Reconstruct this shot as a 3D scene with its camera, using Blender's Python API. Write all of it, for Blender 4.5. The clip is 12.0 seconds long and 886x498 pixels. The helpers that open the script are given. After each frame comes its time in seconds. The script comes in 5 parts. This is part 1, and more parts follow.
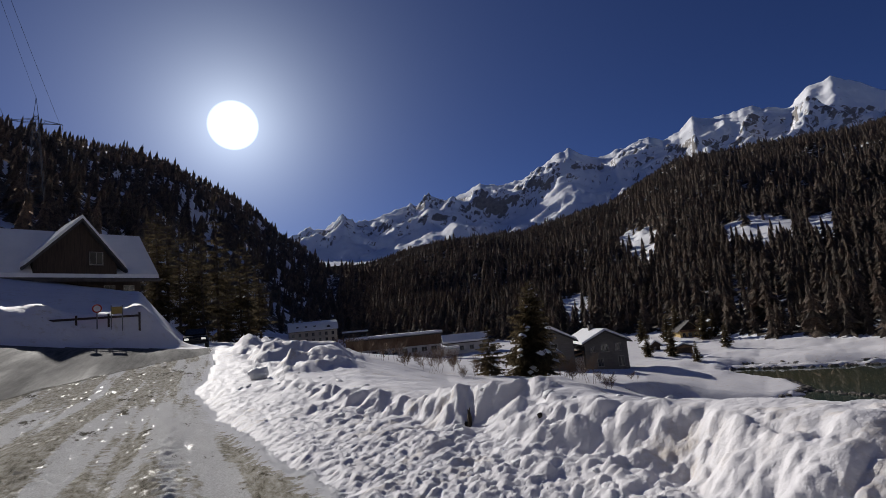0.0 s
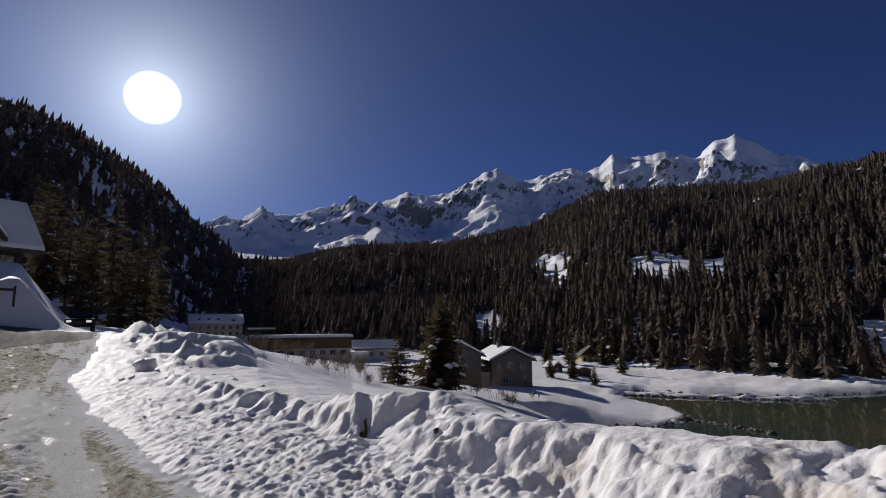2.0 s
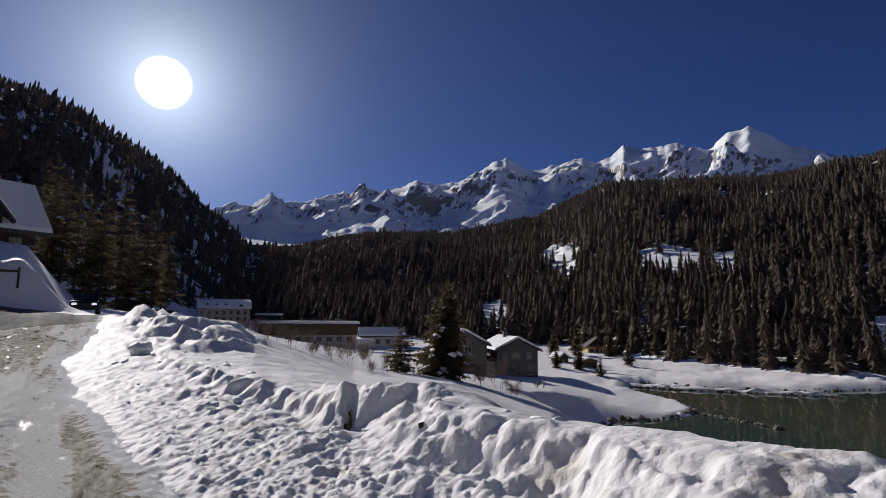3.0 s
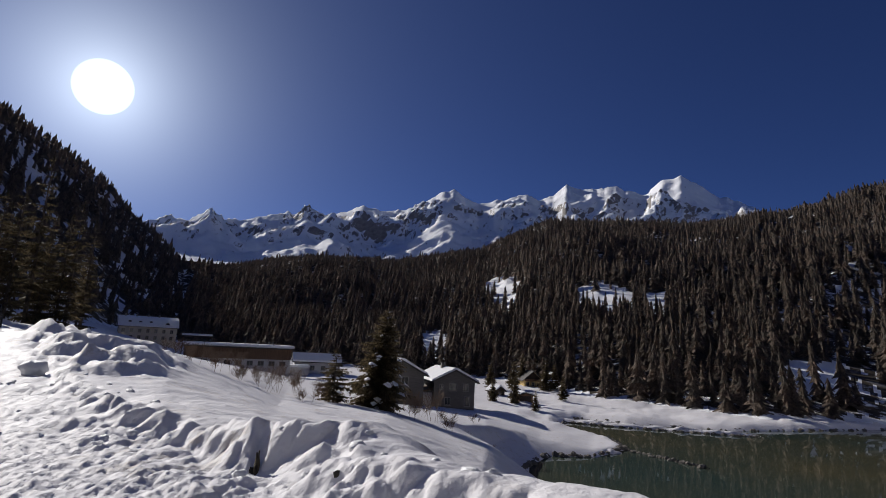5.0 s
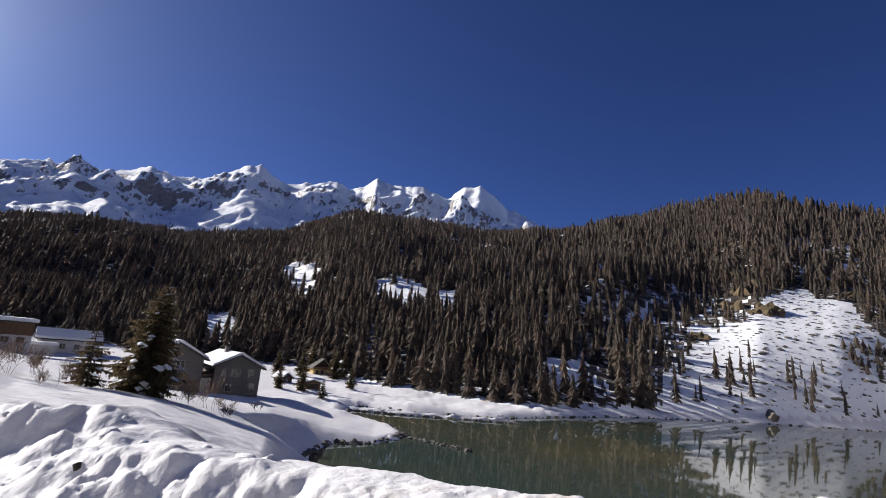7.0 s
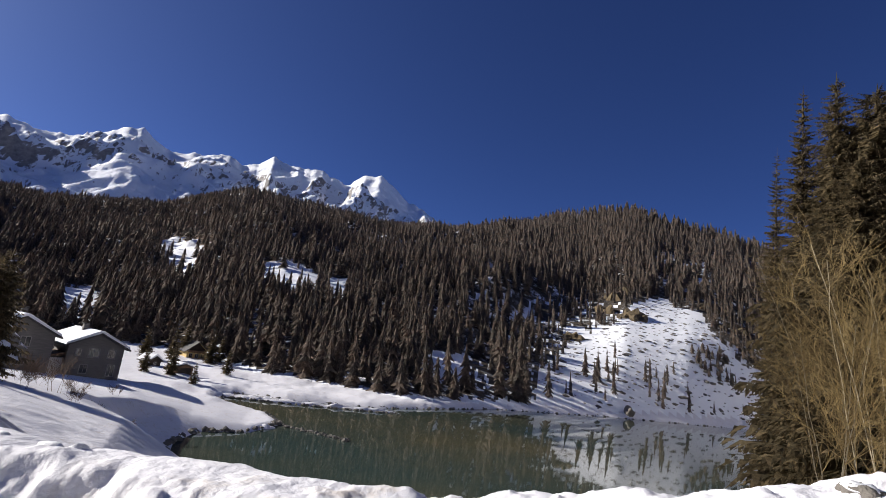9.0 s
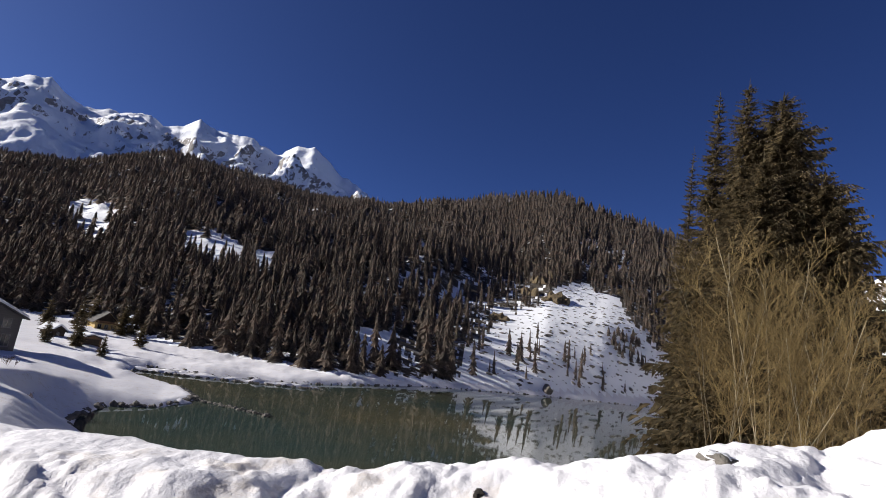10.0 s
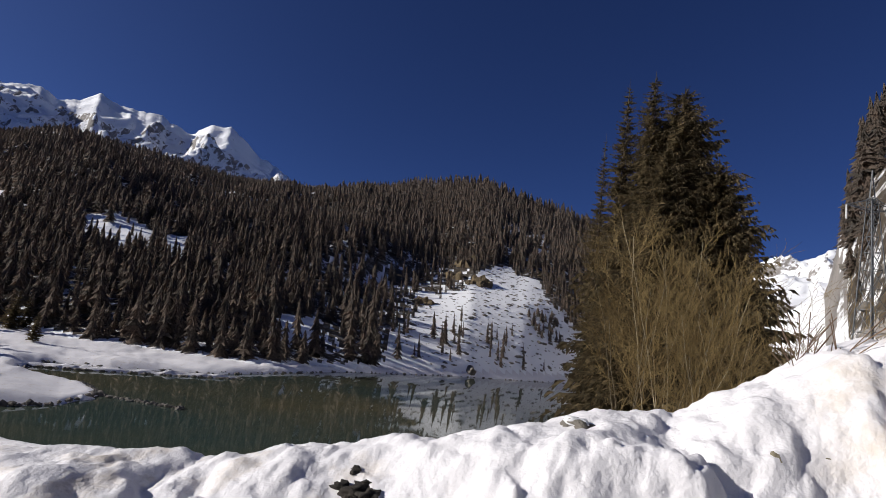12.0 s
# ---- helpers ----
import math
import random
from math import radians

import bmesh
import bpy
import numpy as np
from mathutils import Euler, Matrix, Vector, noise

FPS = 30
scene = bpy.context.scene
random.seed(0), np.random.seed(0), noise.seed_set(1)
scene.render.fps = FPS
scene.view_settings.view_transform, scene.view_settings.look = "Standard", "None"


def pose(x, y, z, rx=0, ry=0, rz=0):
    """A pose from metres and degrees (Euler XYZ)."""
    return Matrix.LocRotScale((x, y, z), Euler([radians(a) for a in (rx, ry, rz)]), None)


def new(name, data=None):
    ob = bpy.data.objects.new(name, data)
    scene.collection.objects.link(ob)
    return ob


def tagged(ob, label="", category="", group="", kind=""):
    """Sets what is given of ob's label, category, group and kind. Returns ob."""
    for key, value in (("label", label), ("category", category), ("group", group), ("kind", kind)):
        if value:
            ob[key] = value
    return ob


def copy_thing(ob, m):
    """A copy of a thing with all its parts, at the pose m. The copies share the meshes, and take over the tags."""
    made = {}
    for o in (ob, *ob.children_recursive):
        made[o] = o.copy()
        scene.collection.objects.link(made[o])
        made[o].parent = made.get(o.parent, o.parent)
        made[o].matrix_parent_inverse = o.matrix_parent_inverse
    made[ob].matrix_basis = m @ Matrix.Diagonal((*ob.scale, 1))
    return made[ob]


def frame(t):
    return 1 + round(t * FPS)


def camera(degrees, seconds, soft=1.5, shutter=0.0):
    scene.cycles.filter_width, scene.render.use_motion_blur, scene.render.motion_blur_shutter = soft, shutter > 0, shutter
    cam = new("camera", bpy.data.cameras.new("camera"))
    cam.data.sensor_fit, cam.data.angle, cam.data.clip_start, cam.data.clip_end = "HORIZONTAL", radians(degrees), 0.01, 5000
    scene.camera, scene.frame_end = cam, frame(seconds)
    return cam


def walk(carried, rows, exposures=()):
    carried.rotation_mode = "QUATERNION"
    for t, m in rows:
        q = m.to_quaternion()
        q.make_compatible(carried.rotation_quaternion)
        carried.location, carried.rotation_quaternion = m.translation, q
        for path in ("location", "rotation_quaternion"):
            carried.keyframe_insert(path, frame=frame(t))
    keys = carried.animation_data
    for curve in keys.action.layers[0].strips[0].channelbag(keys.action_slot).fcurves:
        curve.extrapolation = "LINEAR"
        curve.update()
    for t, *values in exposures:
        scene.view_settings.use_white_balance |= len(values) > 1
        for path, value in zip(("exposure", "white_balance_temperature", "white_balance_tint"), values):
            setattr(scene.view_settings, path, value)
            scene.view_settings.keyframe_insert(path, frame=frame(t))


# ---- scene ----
# ---------- camera ----------
cam = camera(79.06, 12.0, soft=0.75)
ROWS = [
    (0, pose(-0.000, -0.001, 11.997, 97.82, 5.32, -0.04)),
    (0.5, pose(0.003, 0.021, 11.999, 98.53, 6.07, 1.48)),
    (1, pose(0.004, 0.044, 11.996, 97.68, 4.54, 1.80)),
    (1.5, pose(0.064, 0.121, 12.003, 97.40, 3.66, -3.21)),
    (2, pose(0.086, 0.152, 12.002, 98.24, 0.35, -9.23)),
    (2.5, pose(0.214, 0.278, 11.990, 99.42, -1.48, -11.73)),
    (3, pose(0.355, 0.556, 11.989, 97.06, -0.59, -8.46)),
    (3.5, pose(0.457, 0.854, 11.999, 98.63, -2.60, -12.95)),
    (5.5, pose(0.557, 1.109, 12.029, 100.67, -3.13, -16.34)),
    (6, pose(0.581, 1.141, 12.012, 101.08, -4.36, -23.35)),
    (6.5, pose(0.576, 1.170, 11.986, 100.71, -4.76, -30.77)),
    (7, pose(0.578, 1.202, 11.980, 100.70, -5.50, -36.41)),
    (9, pose(0.844, 1.105, 11.995, 101.14, -7.88, -48.23)),
    (9.5, pose(0.884, 1.052, 12.001, 100.97, -8.74, -52.00)),
    (10, pose(0.923, 0.996, 11.999, 99.97, -9.11, -55.88)),
    (10.5, pose(0.955, 0.950, 12.000, 99.53, -7.57, -57.09)),
    (11, pose(0.975, 0.898, 12.005, 99.14, -6.25, -58.34)),
    (11.5, pose(0.993, 0.842, 12.009, 99.14, -6.48, -60.19)),
    (12, pose(1.009, 0.781, 12.012, 99.46, -7.56, -63.78)),
]
walk(cam, ROWS, [(0, -0.26), (2.5, -0.20), (3.0, -0.08), (3.5, -0.20), (5.4, 0.04), (6.0, 0.27), (6.6, 0.52), (7.2, 0.66), (9.0, 0.66), (10.5, 0.40), (12, 0.12)])

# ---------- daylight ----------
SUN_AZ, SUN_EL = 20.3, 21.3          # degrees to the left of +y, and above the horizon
LIGHT_AZ, LIGHT_EL = 32.0, 23.0       # lamp swung off the visible disc so forest and slopes catch more light
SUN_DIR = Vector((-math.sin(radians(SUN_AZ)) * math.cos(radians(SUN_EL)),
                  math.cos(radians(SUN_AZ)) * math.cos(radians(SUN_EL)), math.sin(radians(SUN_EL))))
world = bpy.data.worlds.new("winter_sky")
scene.world = world
world.use_nodes = True
wn, wl = world.node_tree.nodes, world.node_tree.links
wn.clear()
sky = wn.new("ShaderNodeTexSky")
sky.sky_type, sky.sun_disc = "NISHITA", False
sky.sun_elevation, sky.sun_rotation = radians(LIGHT_EL), radians(-LIGHT_AZ)
sky.altitude, sky.air_density, sky.dust_density, sky.ozone_density = 2200, 0.8, 0.35, 3.0
tint = wn.new("ShaderNodeMix")
tint.data_type, tint.blend_type = "RGBA", "MULTIPLY"
tint.inputs[0].default_value = 1.0
tint.inputs[7].default_value = (0.48, 0.60, 1.06, 1.0)
wl.new(sky.outputs[0], tint.inputs[6])
# oversized sun disc and its glare, painted into the sky apart from the lamp's direction
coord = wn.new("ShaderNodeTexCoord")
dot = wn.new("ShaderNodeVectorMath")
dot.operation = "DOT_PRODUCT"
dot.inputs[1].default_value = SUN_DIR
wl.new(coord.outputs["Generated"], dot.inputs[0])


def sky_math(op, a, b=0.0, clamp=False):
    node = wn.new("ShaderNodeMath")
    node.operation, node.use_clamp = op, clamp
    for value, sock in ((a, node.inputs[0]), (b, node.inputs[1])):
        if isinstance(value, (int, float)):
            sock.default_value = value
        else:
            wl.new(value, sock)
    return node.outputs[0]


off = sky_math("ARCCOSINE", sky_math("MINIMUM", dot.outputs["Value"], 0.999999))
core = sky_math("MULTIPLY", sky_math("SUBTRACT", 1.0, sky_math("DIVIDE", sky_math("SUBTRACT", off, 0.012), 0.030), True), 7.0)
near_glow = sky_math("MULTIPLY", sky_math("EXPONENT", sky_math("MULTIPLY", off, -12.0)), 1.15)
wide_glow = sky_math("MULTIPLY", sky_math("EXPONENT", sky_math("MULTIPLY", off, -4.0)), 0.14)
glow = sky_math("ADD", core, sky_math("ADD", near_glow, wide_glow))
bg = wn.new("ShaderNodeBackground")
bg.inputs["Strength"].default_value = 0.046
wl.new(tint.outputs[2], bg.inputs["Color"])
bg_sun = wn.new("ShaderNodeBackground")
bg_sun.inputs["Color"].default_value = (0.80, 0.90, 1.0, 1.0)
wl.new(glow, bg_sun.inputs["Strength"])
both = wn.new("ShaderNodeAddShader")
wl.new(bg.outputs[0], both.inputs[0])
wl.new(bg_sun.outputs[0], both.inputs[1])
wout = wn.new("ShaderNodeOutputWorld")
wl.new(both.outputs[0], wout.inputs["Surface"])
sun_data = bpy.data.lights.new("sun_light", "SUN")
sun_data.energy, sun_data.angle, sun_data.color = 5.0, radians(0.53), (1.0, 0.955, 0.905)
sun_lamp = new("sun_light", sun_data)
sun_lamp.matrix_world = pose(0, 0, 60, 90 - LIGHT_EL, 0, 180 + LIGHT_AZ)
# ---------- materials ----------
def material(name, rough=0.7, metal=0.0, spec=0.5):
    m = bpy.data.materials.new(name)
    m.use_nodes = True
    b = m.node_tree.nodes["Principled BSDF"]
    b.inputs["Roughness"].default_value = rough
    b.inputs["Metallic"].default_value = metal
    b.inputs["Specular IOR Level"].default_value = spec
    return m, m.node_tree.nodes, m.node_tree.links, b


def noise_node(n, l, scale, detail=4.0, rough=0.55, vec=None):
    t = n.new("ShaderNodeTexNoise")
    t.inputs["Scale"].default_value = scale
    t.inputs["Detail"].default_value = detail
    t.inputs["Roughness"].default_value = rough
    if vec is None:
        vec = n.new("ShaderNodeNewGeometry").outputs["Position"]
    l.new(vec, t.inputs["Vector"])
    return t.outputs["Fac"]


def ramp(n, l, fac, stops):
    r = n.new("ShaderNodeValToRGB")
    e = r.color_ramp.elements
    while len(e) < len(stops):
        e.new(0.5)
    for k, (p, c) in zip(e, stops):
        k.position, k.color = p, (*c, 1.0)
    l.new(fac, r.inputs["Fac"])
    return r.outputs["Color"]


def mix(n, l, fac, a, b, kind="MIX"):
    m = n.new("ShaderNodeMix")
    m.data_type, m.blend_type = "RGBA", kind
    for value, sock in ((fac, m.inputs[0]), (a, m.inputs[6]), (b, m.inputs[7])):
        if isinstance(value, (int, float)):
            sock.default_value = value
        elif isinstance(value, tuple):
            sock.default_value = (*value, 1.0)
        else:
            l.new(value, sock)
    return m.outputs[2]


def bump(n, l, b, height, strength=0.3, dist=0.02, after=None):
    u = n.new("ShaderNodeBump")
    u.inputs["Strength"].default_value, u.inputs["Distance"].default_value = strength, dist
    l.new(height, u.inputs["Height"])
    if after is not None:
        l.new(after, u.inputs["Normal"])
    l.new(u.outputs[0], b.inputs["Normal"])
    return u.outputs[0]


def calc(n, l, op, a, b=0.0, clamp=False):
    m = n.new("ShaderNodeMath")
    m.operation, m.use_clamp = op, clamp
    for value, sock in ((a, m.inputs[0]), (b, m.inputs[1])):
        if isinstance(value, (int, float)):
            sock.default_value = value
        else:
            l.new(value, sock)
    return m.outputs[0]


def make_snow():
    m, n, l, b = material("snow", 0.7, 0, 0.15)
    big = noise_node(n, l, 0.35, 5)
    col = ramp(n, l, big, [(0.3, (0.675, 0.665, 0.69)), (0.7, (0.755, 0.738, 0.75))])
    dirt = calc(n, l, "MULTIPLY", ramp(n, l, noise_node(n, l, 2.3, 9, 0.7), [(0.51, (0, 0, 0)), (0.64, (1, 1, 1))]), ramp(n, l, noise_node(n, l, 0.6, 4), [(0.47, (0, 0, 0)), (0.60, (1, 1, 1))]))
    col = mix(n, l, calc(n, l, "MULTIPLY", dirt, 0.5), col, (0.46, 0.37, 0.25))
    speck = ramp(n, l, noise_node(n, l, 30.0, 3, 0.6), [(0.70, (0, 0, 0)), (0.76, (1, 1, 1))])
    col = mix(n, l, calc(n, l, "MULTIPLY", speck, 0.35), col, (0.35, 0.31, 0.26))
    l.new(col, b.inputs["Base Color"])
    first = bump(n, l, b, noise_node(n, l, 2.4, 3, 0.5), 0.35, 0.12)
    second = bump(n, l, b, noise_node(n, l, 7.0, 5, 0.55), 0.5, 0.045, first)
    second = bump(n, l, b, noise_node(n, l, 17.0, 6, 0.6), 0.35, 0.03, second)
    bump(n, l, b, noise_node(n, l, 45.0, 3, 0.5), 0.16, 0.006, second)
    return m


def make_slope(name, lo, hi, rag_size, relief):
    """Steep mountain ground: snow on gentle faces, rock where it is steep."""
    m, n, l, b = material(name, 0.75, 0, 0.2)
    g = n.new("ShaderNodeNewGeometry")
    sep = n.new("ShaderNodeSeparateXYZ")
    l.new(g.outputs["True Normal"], sep.inputs[0])
    rag = noise_node(n, l, rag_size, 10, 0.72, g.outputs["Position"])
    steep = calc(n, l, "ADD", sep.outputs[2], calc(n, l, "MULTIPLY", calc(n, l, "SUBTRACT", rag, 0.5), 0.9))
    rockcol = ramp(n, l, noise_node(n, l, 0.06, 8, 0.7), [(0.3, (0.14, 0.13, 0.122)), (0.7, (0.33, 0.30, 0.27))])
    fac = ramp(n, l, steep, [(lo, (0, 0, 0)), (hi, (1, 1, 1))])
    col = mix(n, l, fac, rockcol, (0.85, 0.86, 0.88))
    l.new(col, b.inputs["Base Color"])
    bump(n, l, b, noise_node(n, l, 0.05, 10, 0.7), relief, 6.0)
    return m


def make_road():
    """Dark wet tarmac beyond the junction line; ice, packed snow and meltwater on the track before it."""
    m, n, l, b = material("icy_road", 0.5, 0, 0.3)
    g = n.new("ShaderNodeNewGeometry")
    pos = g.outputs["Position"]

    def stretched(k):
        mp = n.new("ShaderNodeMapping")
        mp.vector_type = "TEXTURE"
        mp.inputs["Rotation"].default_value = (0, 0, radians(24.8))
        mp.inputs["Scale"].default_value = (1.0, k, 1.0)
        l.new(pos, mp.inputs["Vector"])
        return mp.outputs[0]
    lane, track = stretched(14.0), stretched(3.0)
    grit = noise_node(n, l, 38.0, 8, 0.75)
    ice = ramp(n, l, noise_node(n, l, 9.0, 12, 0.78, track), [(0.36, (0.10, 0.09, 0.065)), (0.46, (0.31, 0.285, 0.225)), (0.56, (0.47, 0.445, 0.385)), (0.68, (0.62, 0.60, 0.55))])
    packed = ramp(n, l, grit, [(0.36, (0.46, 0.45, 0.43)), (0.62, (0.76, 0.76, 0.75))])
    rows = calc(n, l, "ADD", calc(n, l, "MULTIPLY", noise_node(n, l, 1.5, 3, 0.5, lane), 0.72), calc(n, l, "MULTIPLY", noise_node(n, l, 6.0, 8, 0.7), 0.28))
    col = mix(n, l, ramp(n, l, rows, [(0.505, (0, 0, 0)), (0.535, (1, 1, 1))]), ice, packed)
    bare = ramp(n, l, noise_node(n, l, 1.5, 12, 0.75, track), [(0.575, (0, 0, 0)), (0.615, (1, 1, 1))])
    mud = ramp(n, l, grit, [(0.3, (0.035, 0.030, 0.020)), (0.7, (0.13, 0.115, 0.08))])
    col = mix(n, l, bare, col, mud)
    # the tarmac's side of the junction line
    sep = n.new("ShaderNodeSeparateXYZ")
    l.new(pos, sep.inputs[0])
    side = calc(n, l, "ADD", calc(n, l, "MULTIPLY", sep.outputs[0], -1.98), calc(n, l, "MULTIPLY", sep.outputs[1], 0.185))
    side = calc(n, l, "ADD", calc(n, l, "SUBTRACT", side, 32.2), calc(n, l, "MULTIPLY", noise_node(n, l, 0.8, 8, 0.7), 2.4))
    far_side = calc(n, l, "MULTIPLY", side, 3.0, True)
    seam = ramp(n, l, calc(n, l, "ABSOLUTE", side), [(0.10, (1, 1, 1)), (0.34, (0, 0, 0))])
    tar = ramp(n, l, noise_node(n, l, 3.0, 10, 0.75, lane), [(0.35, (0.045, 0.044, 0.043)), (0.68, (0.15, 0.147, 0.14))])
    col = mix(n, l, far_side, col, tar)
    col = mix(n, l, calc(n, l, "MULTIPLY", seam, 0.8), col, (0.04, 0.035, 0.028))
    rim = n.new("ShaderNodeAttribute")
    rim.attribute_name = "rim"
    strewn = calc(n, l, "ADD", rim.outputs["Fac"], calc(n, l, "MULTIPLY", calc(n, l, "SUBTRACT", noise_node(n, l, 7.0, 8, 0.7), 0.5), 2.2))
    col = mix(n, l, ramp(n, l, strewn, [(0.48, (0, 0, 0)), (0.62, (1, 1, 1))]), col, (0.70, 0.70, 0.71))
    l.new(col, b.inputs["Base Color"])
    wet_place = noise_node(n, l, 4.5, 10, 0.75, track)
    wet = ramp(n, l, wet_place, [(0.58, (0.85, 0.85, 0.85)), (0.66, (0.22, 0.22, 0.22))])
    wet = mix(n, l, far_side, wet, ramp(n, l, noise_node(n, l, 0.5, 6, 0.6, lane), [(0.4, (0.62, 0.62, 0.62)), (0.65, (0.85, 0.85, 0.85))]))
    l.new(wet, b.inputs["Roughness"])
    matt = n.new("ShaderNodeBsdfDiffuse")
    l.new(col, matt.inputs["Color"])
    dry = mix(n, l, far_side, ramp(n, l, wet_place, [(0.58, (0.8, 0.8, 0.8)), (0.65, (0.0, 0.0, 0.0))]), (0.80, 0.80, 0.80))
    blend = n.new("ShaderNodeMixShader")
    l.new(dry, blend.inputs[0])
    l.new(b.outputs[0], blend.inputs[1])
    l.new(matt.outputs[0], blend.inputs[2])
    l.new(blend.outputs[0], n["Material Output"].inputs["Surface"])
    rough = calc(n, l, "SUBTRACT", 1.0, calc(n, l, "MULTIPLY", far_side, 0.75))
    first = bump(n, l, b, calc(n, l, "MULTIPLY", noise_node(n, l, 3.0, 8, 0.65, lane), rough), 0.35, 0.05)
    second = bump(n, l, b, calc(n, l, "MULTIPLY", noise_node(n, l, 13.0, 10, 0.78), rough), 0.9, 0.05, first)
    bump(n, l, b, calc(n, l, "MULTIPLY", noise_node(n, l, 55.0, 5, 0.7), rough), 0.5, 0.010, second)
    l.new(b.inputs["Normal"].links[0].from_socket, matt.inputs["Normal"])
    return m


def make_water():
    m, n, l, b = material("lake_water", 0.03, 0, 0.5)
    b.inputs["IOR"].default_value = 1.33
    col = ramp(n, l, noise_node(n, l, 0.03, 5), [(0.35, (0.034, 0.056, 0.050)), (0.65, (0.085, 0.080, 0.048))])
    l.new(col, b.inputs["Base Color"])
    bump(n, l, b, noise_node(n, l, 0.6, 4), 0.03, 0.05)
    return m


def make_needles(name, a, c, dusted=False):
    m, n, l, b = material(name, 0.8, 0, 0.2)
    g = n.new("ShaderNodeNewGeometry")
    col = ramp(n, l, g.outputs["Random Per Island"], [(0.0, a), (1.0, c)])
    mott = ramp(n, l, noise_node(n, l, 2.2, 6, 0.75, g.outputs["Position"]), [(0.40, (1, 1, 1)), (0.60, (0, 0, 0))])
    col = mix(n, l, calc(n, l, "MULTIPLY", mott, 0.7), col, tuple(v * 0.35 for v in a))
    if dusted:
        bump(n, l, b, noise_node(n, l, 1.4, 5, 0.75, g.outputs["Position"]), 1.0, 1.2)
    if dusted:
        patch = ramp(n, l, noise_node(n, l, 0.013, 4, 0.6, g.outputs["Position"]), [(0.48, (0.0, 0.0, 0.0)), (0.66, (1, 1, 1))])
        dust = ramp(n, l, noise_node(n, l, 0.75, 6, 0.75, g.outputs["Position"]), [(0.60, (0, 0, 0)), (0.68, (1, 1, 1))])
        col = mix(n, l, calc(n, l, "MULTIPLY", calc(n, l, "MULTIPLY", dust, patch), 0.6), col, (0.70, 0.72, 0.76))
    l.new(col, b.inputs["Base Color"])
    # thin sprays let some light through
    thin = n.new("ShaderNodeBsdfTranslucent")
    l.new(col, thin.inputs["Color"])
    blend = n.new("ShaderNodeMixShader")
    blend.inputs[0].default_value = 0.5
    l.new(b.outputs[0], blend.inputs[1])
    l.new(thin.outputs[0], blend.inputs[2])
    l.new(blend.outputs[0], n["Material Output"].inputs["Surface"])
    return m


SNOW, ROAD, WATER = make_snow(), make_road(), make_water()


def make_forest_floor():
    """Needle litter and brushwood with snow lying between."""
    m, n, l, b = material("forest_floor", 0.9, 0, 0.1)
    litter = ramp(n, l, noise_node(n, l, 0.7, 8, 0.7), [(0.3, (0.035, 0.030, 0.024)), (0.7, (0.10, 0.08, 0.06))])
    snow = calc(n, l, "MULTIPLY", ramp(n, l, noise_node(n, l, 0.22, 9, 0.72), [(0.52, (0, 0, 0)), (0.58, (1, 1, 1))]), ramp(n, l, noise_node(n, l, 0.018, 4, 0.6), [(0.40, (0.15, 0.15, 0.15)), (0.54, (1, 1, 1))]))
    l.new(mix(n, l, snow, litter, (0.82, 0.83, 0.85)), b.inputs["Base Color"])
    bump(n, l, b, noise_node(n, l, 0.4, 8, 0.7), 0.6, 0.6)
    return m


FOREST_FLOOR = make_forest_floor()
SLOPE, HILL_SNOW = make_slope("mountain_snow_rock", 0.41, 0.47, 0.03, 0.6), make_slope("hillside_snow_rock", 0.36, 0.42, 0.05, 0.2)
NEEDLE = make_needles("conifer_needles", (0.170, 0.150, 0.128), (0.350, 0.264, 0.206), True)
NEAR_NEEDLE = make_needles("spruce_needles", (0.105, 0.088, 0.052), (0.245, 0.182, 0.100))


def plain(name, dark, light, scale=3.0, rough=0.75, metal=0.0, bumpy=0.2, dist=0.01, stretch=None, random_tone=False):
    """Two tones in uneven grain with a fine relief."""
    m, n, l, b = material(name, rough, metal, 0.35)
    c = n.new("ShaderNodeTexCoord").outputs["Object"]
    if stretch:
        mp = n.new("ShaderNodeMapping")
        mp.inputs["Scale"].default_value = stretch
        l.new(c, mp.inputs["Vector"])
        c = mp.outputs[0]
    big = noise_node(n, l, scale, 7, 0.62, c)
    col = ramp(n, l, big, [(0.3, dark), (0.7, light)])
    stain = noise_node(n, l, scale * 0.17, 5, 0.6, c)
    col = mix(n, l, calc(n, l, "MULTIPLY", stain, 0.5), col, tuple(v * 0.6 for v in dark))
    if random_tone:
        tone = n.new("ShaderNodeNewGeometry").outputs["Random Per Island"]
        col = mix(n, l, calc(n, l, "MULTIPLY", tone, 0.6), col, light)
    l.new(col, b.inputs["Base Color"])
    bump(n, l, b, noise_node(n, l, scale * 6, 6, 0.65, c), bumpy, dist)
    return m


ROOF_SNOW = plain("roof_snow", (0.80, 0.81, 0.83), (0.88, 0.88, 0.88), 0.8, 0.6, 0, 0.4, 0.05)
GREY_WALL = plain("weathered_grey_cladding", (0.105, 0.097, 0.09), (0.195, 0.18, 0.165), 0.9, 0.85, 0, 0.4, 0.02, (1, 1, 6))
PLASTER = plain("cream_plaster", (0.42, 0.37, 0.29), (0.58, 0.52, 0.42), 0.7, 0.9)
PALE_PLASTER = plain("pale_plaster", (0.55, 0.53, 0.50), (0.70, 0.68, 0.64), 0.7, 0.9)
BROWN_WOOD = plain("brown_boards", (0.10, 0.055, 0.030), (0.22, 0.13, 0.075), 1.2, 0.8, 0, 0.5, 0.02, (6, 6, 0.5))
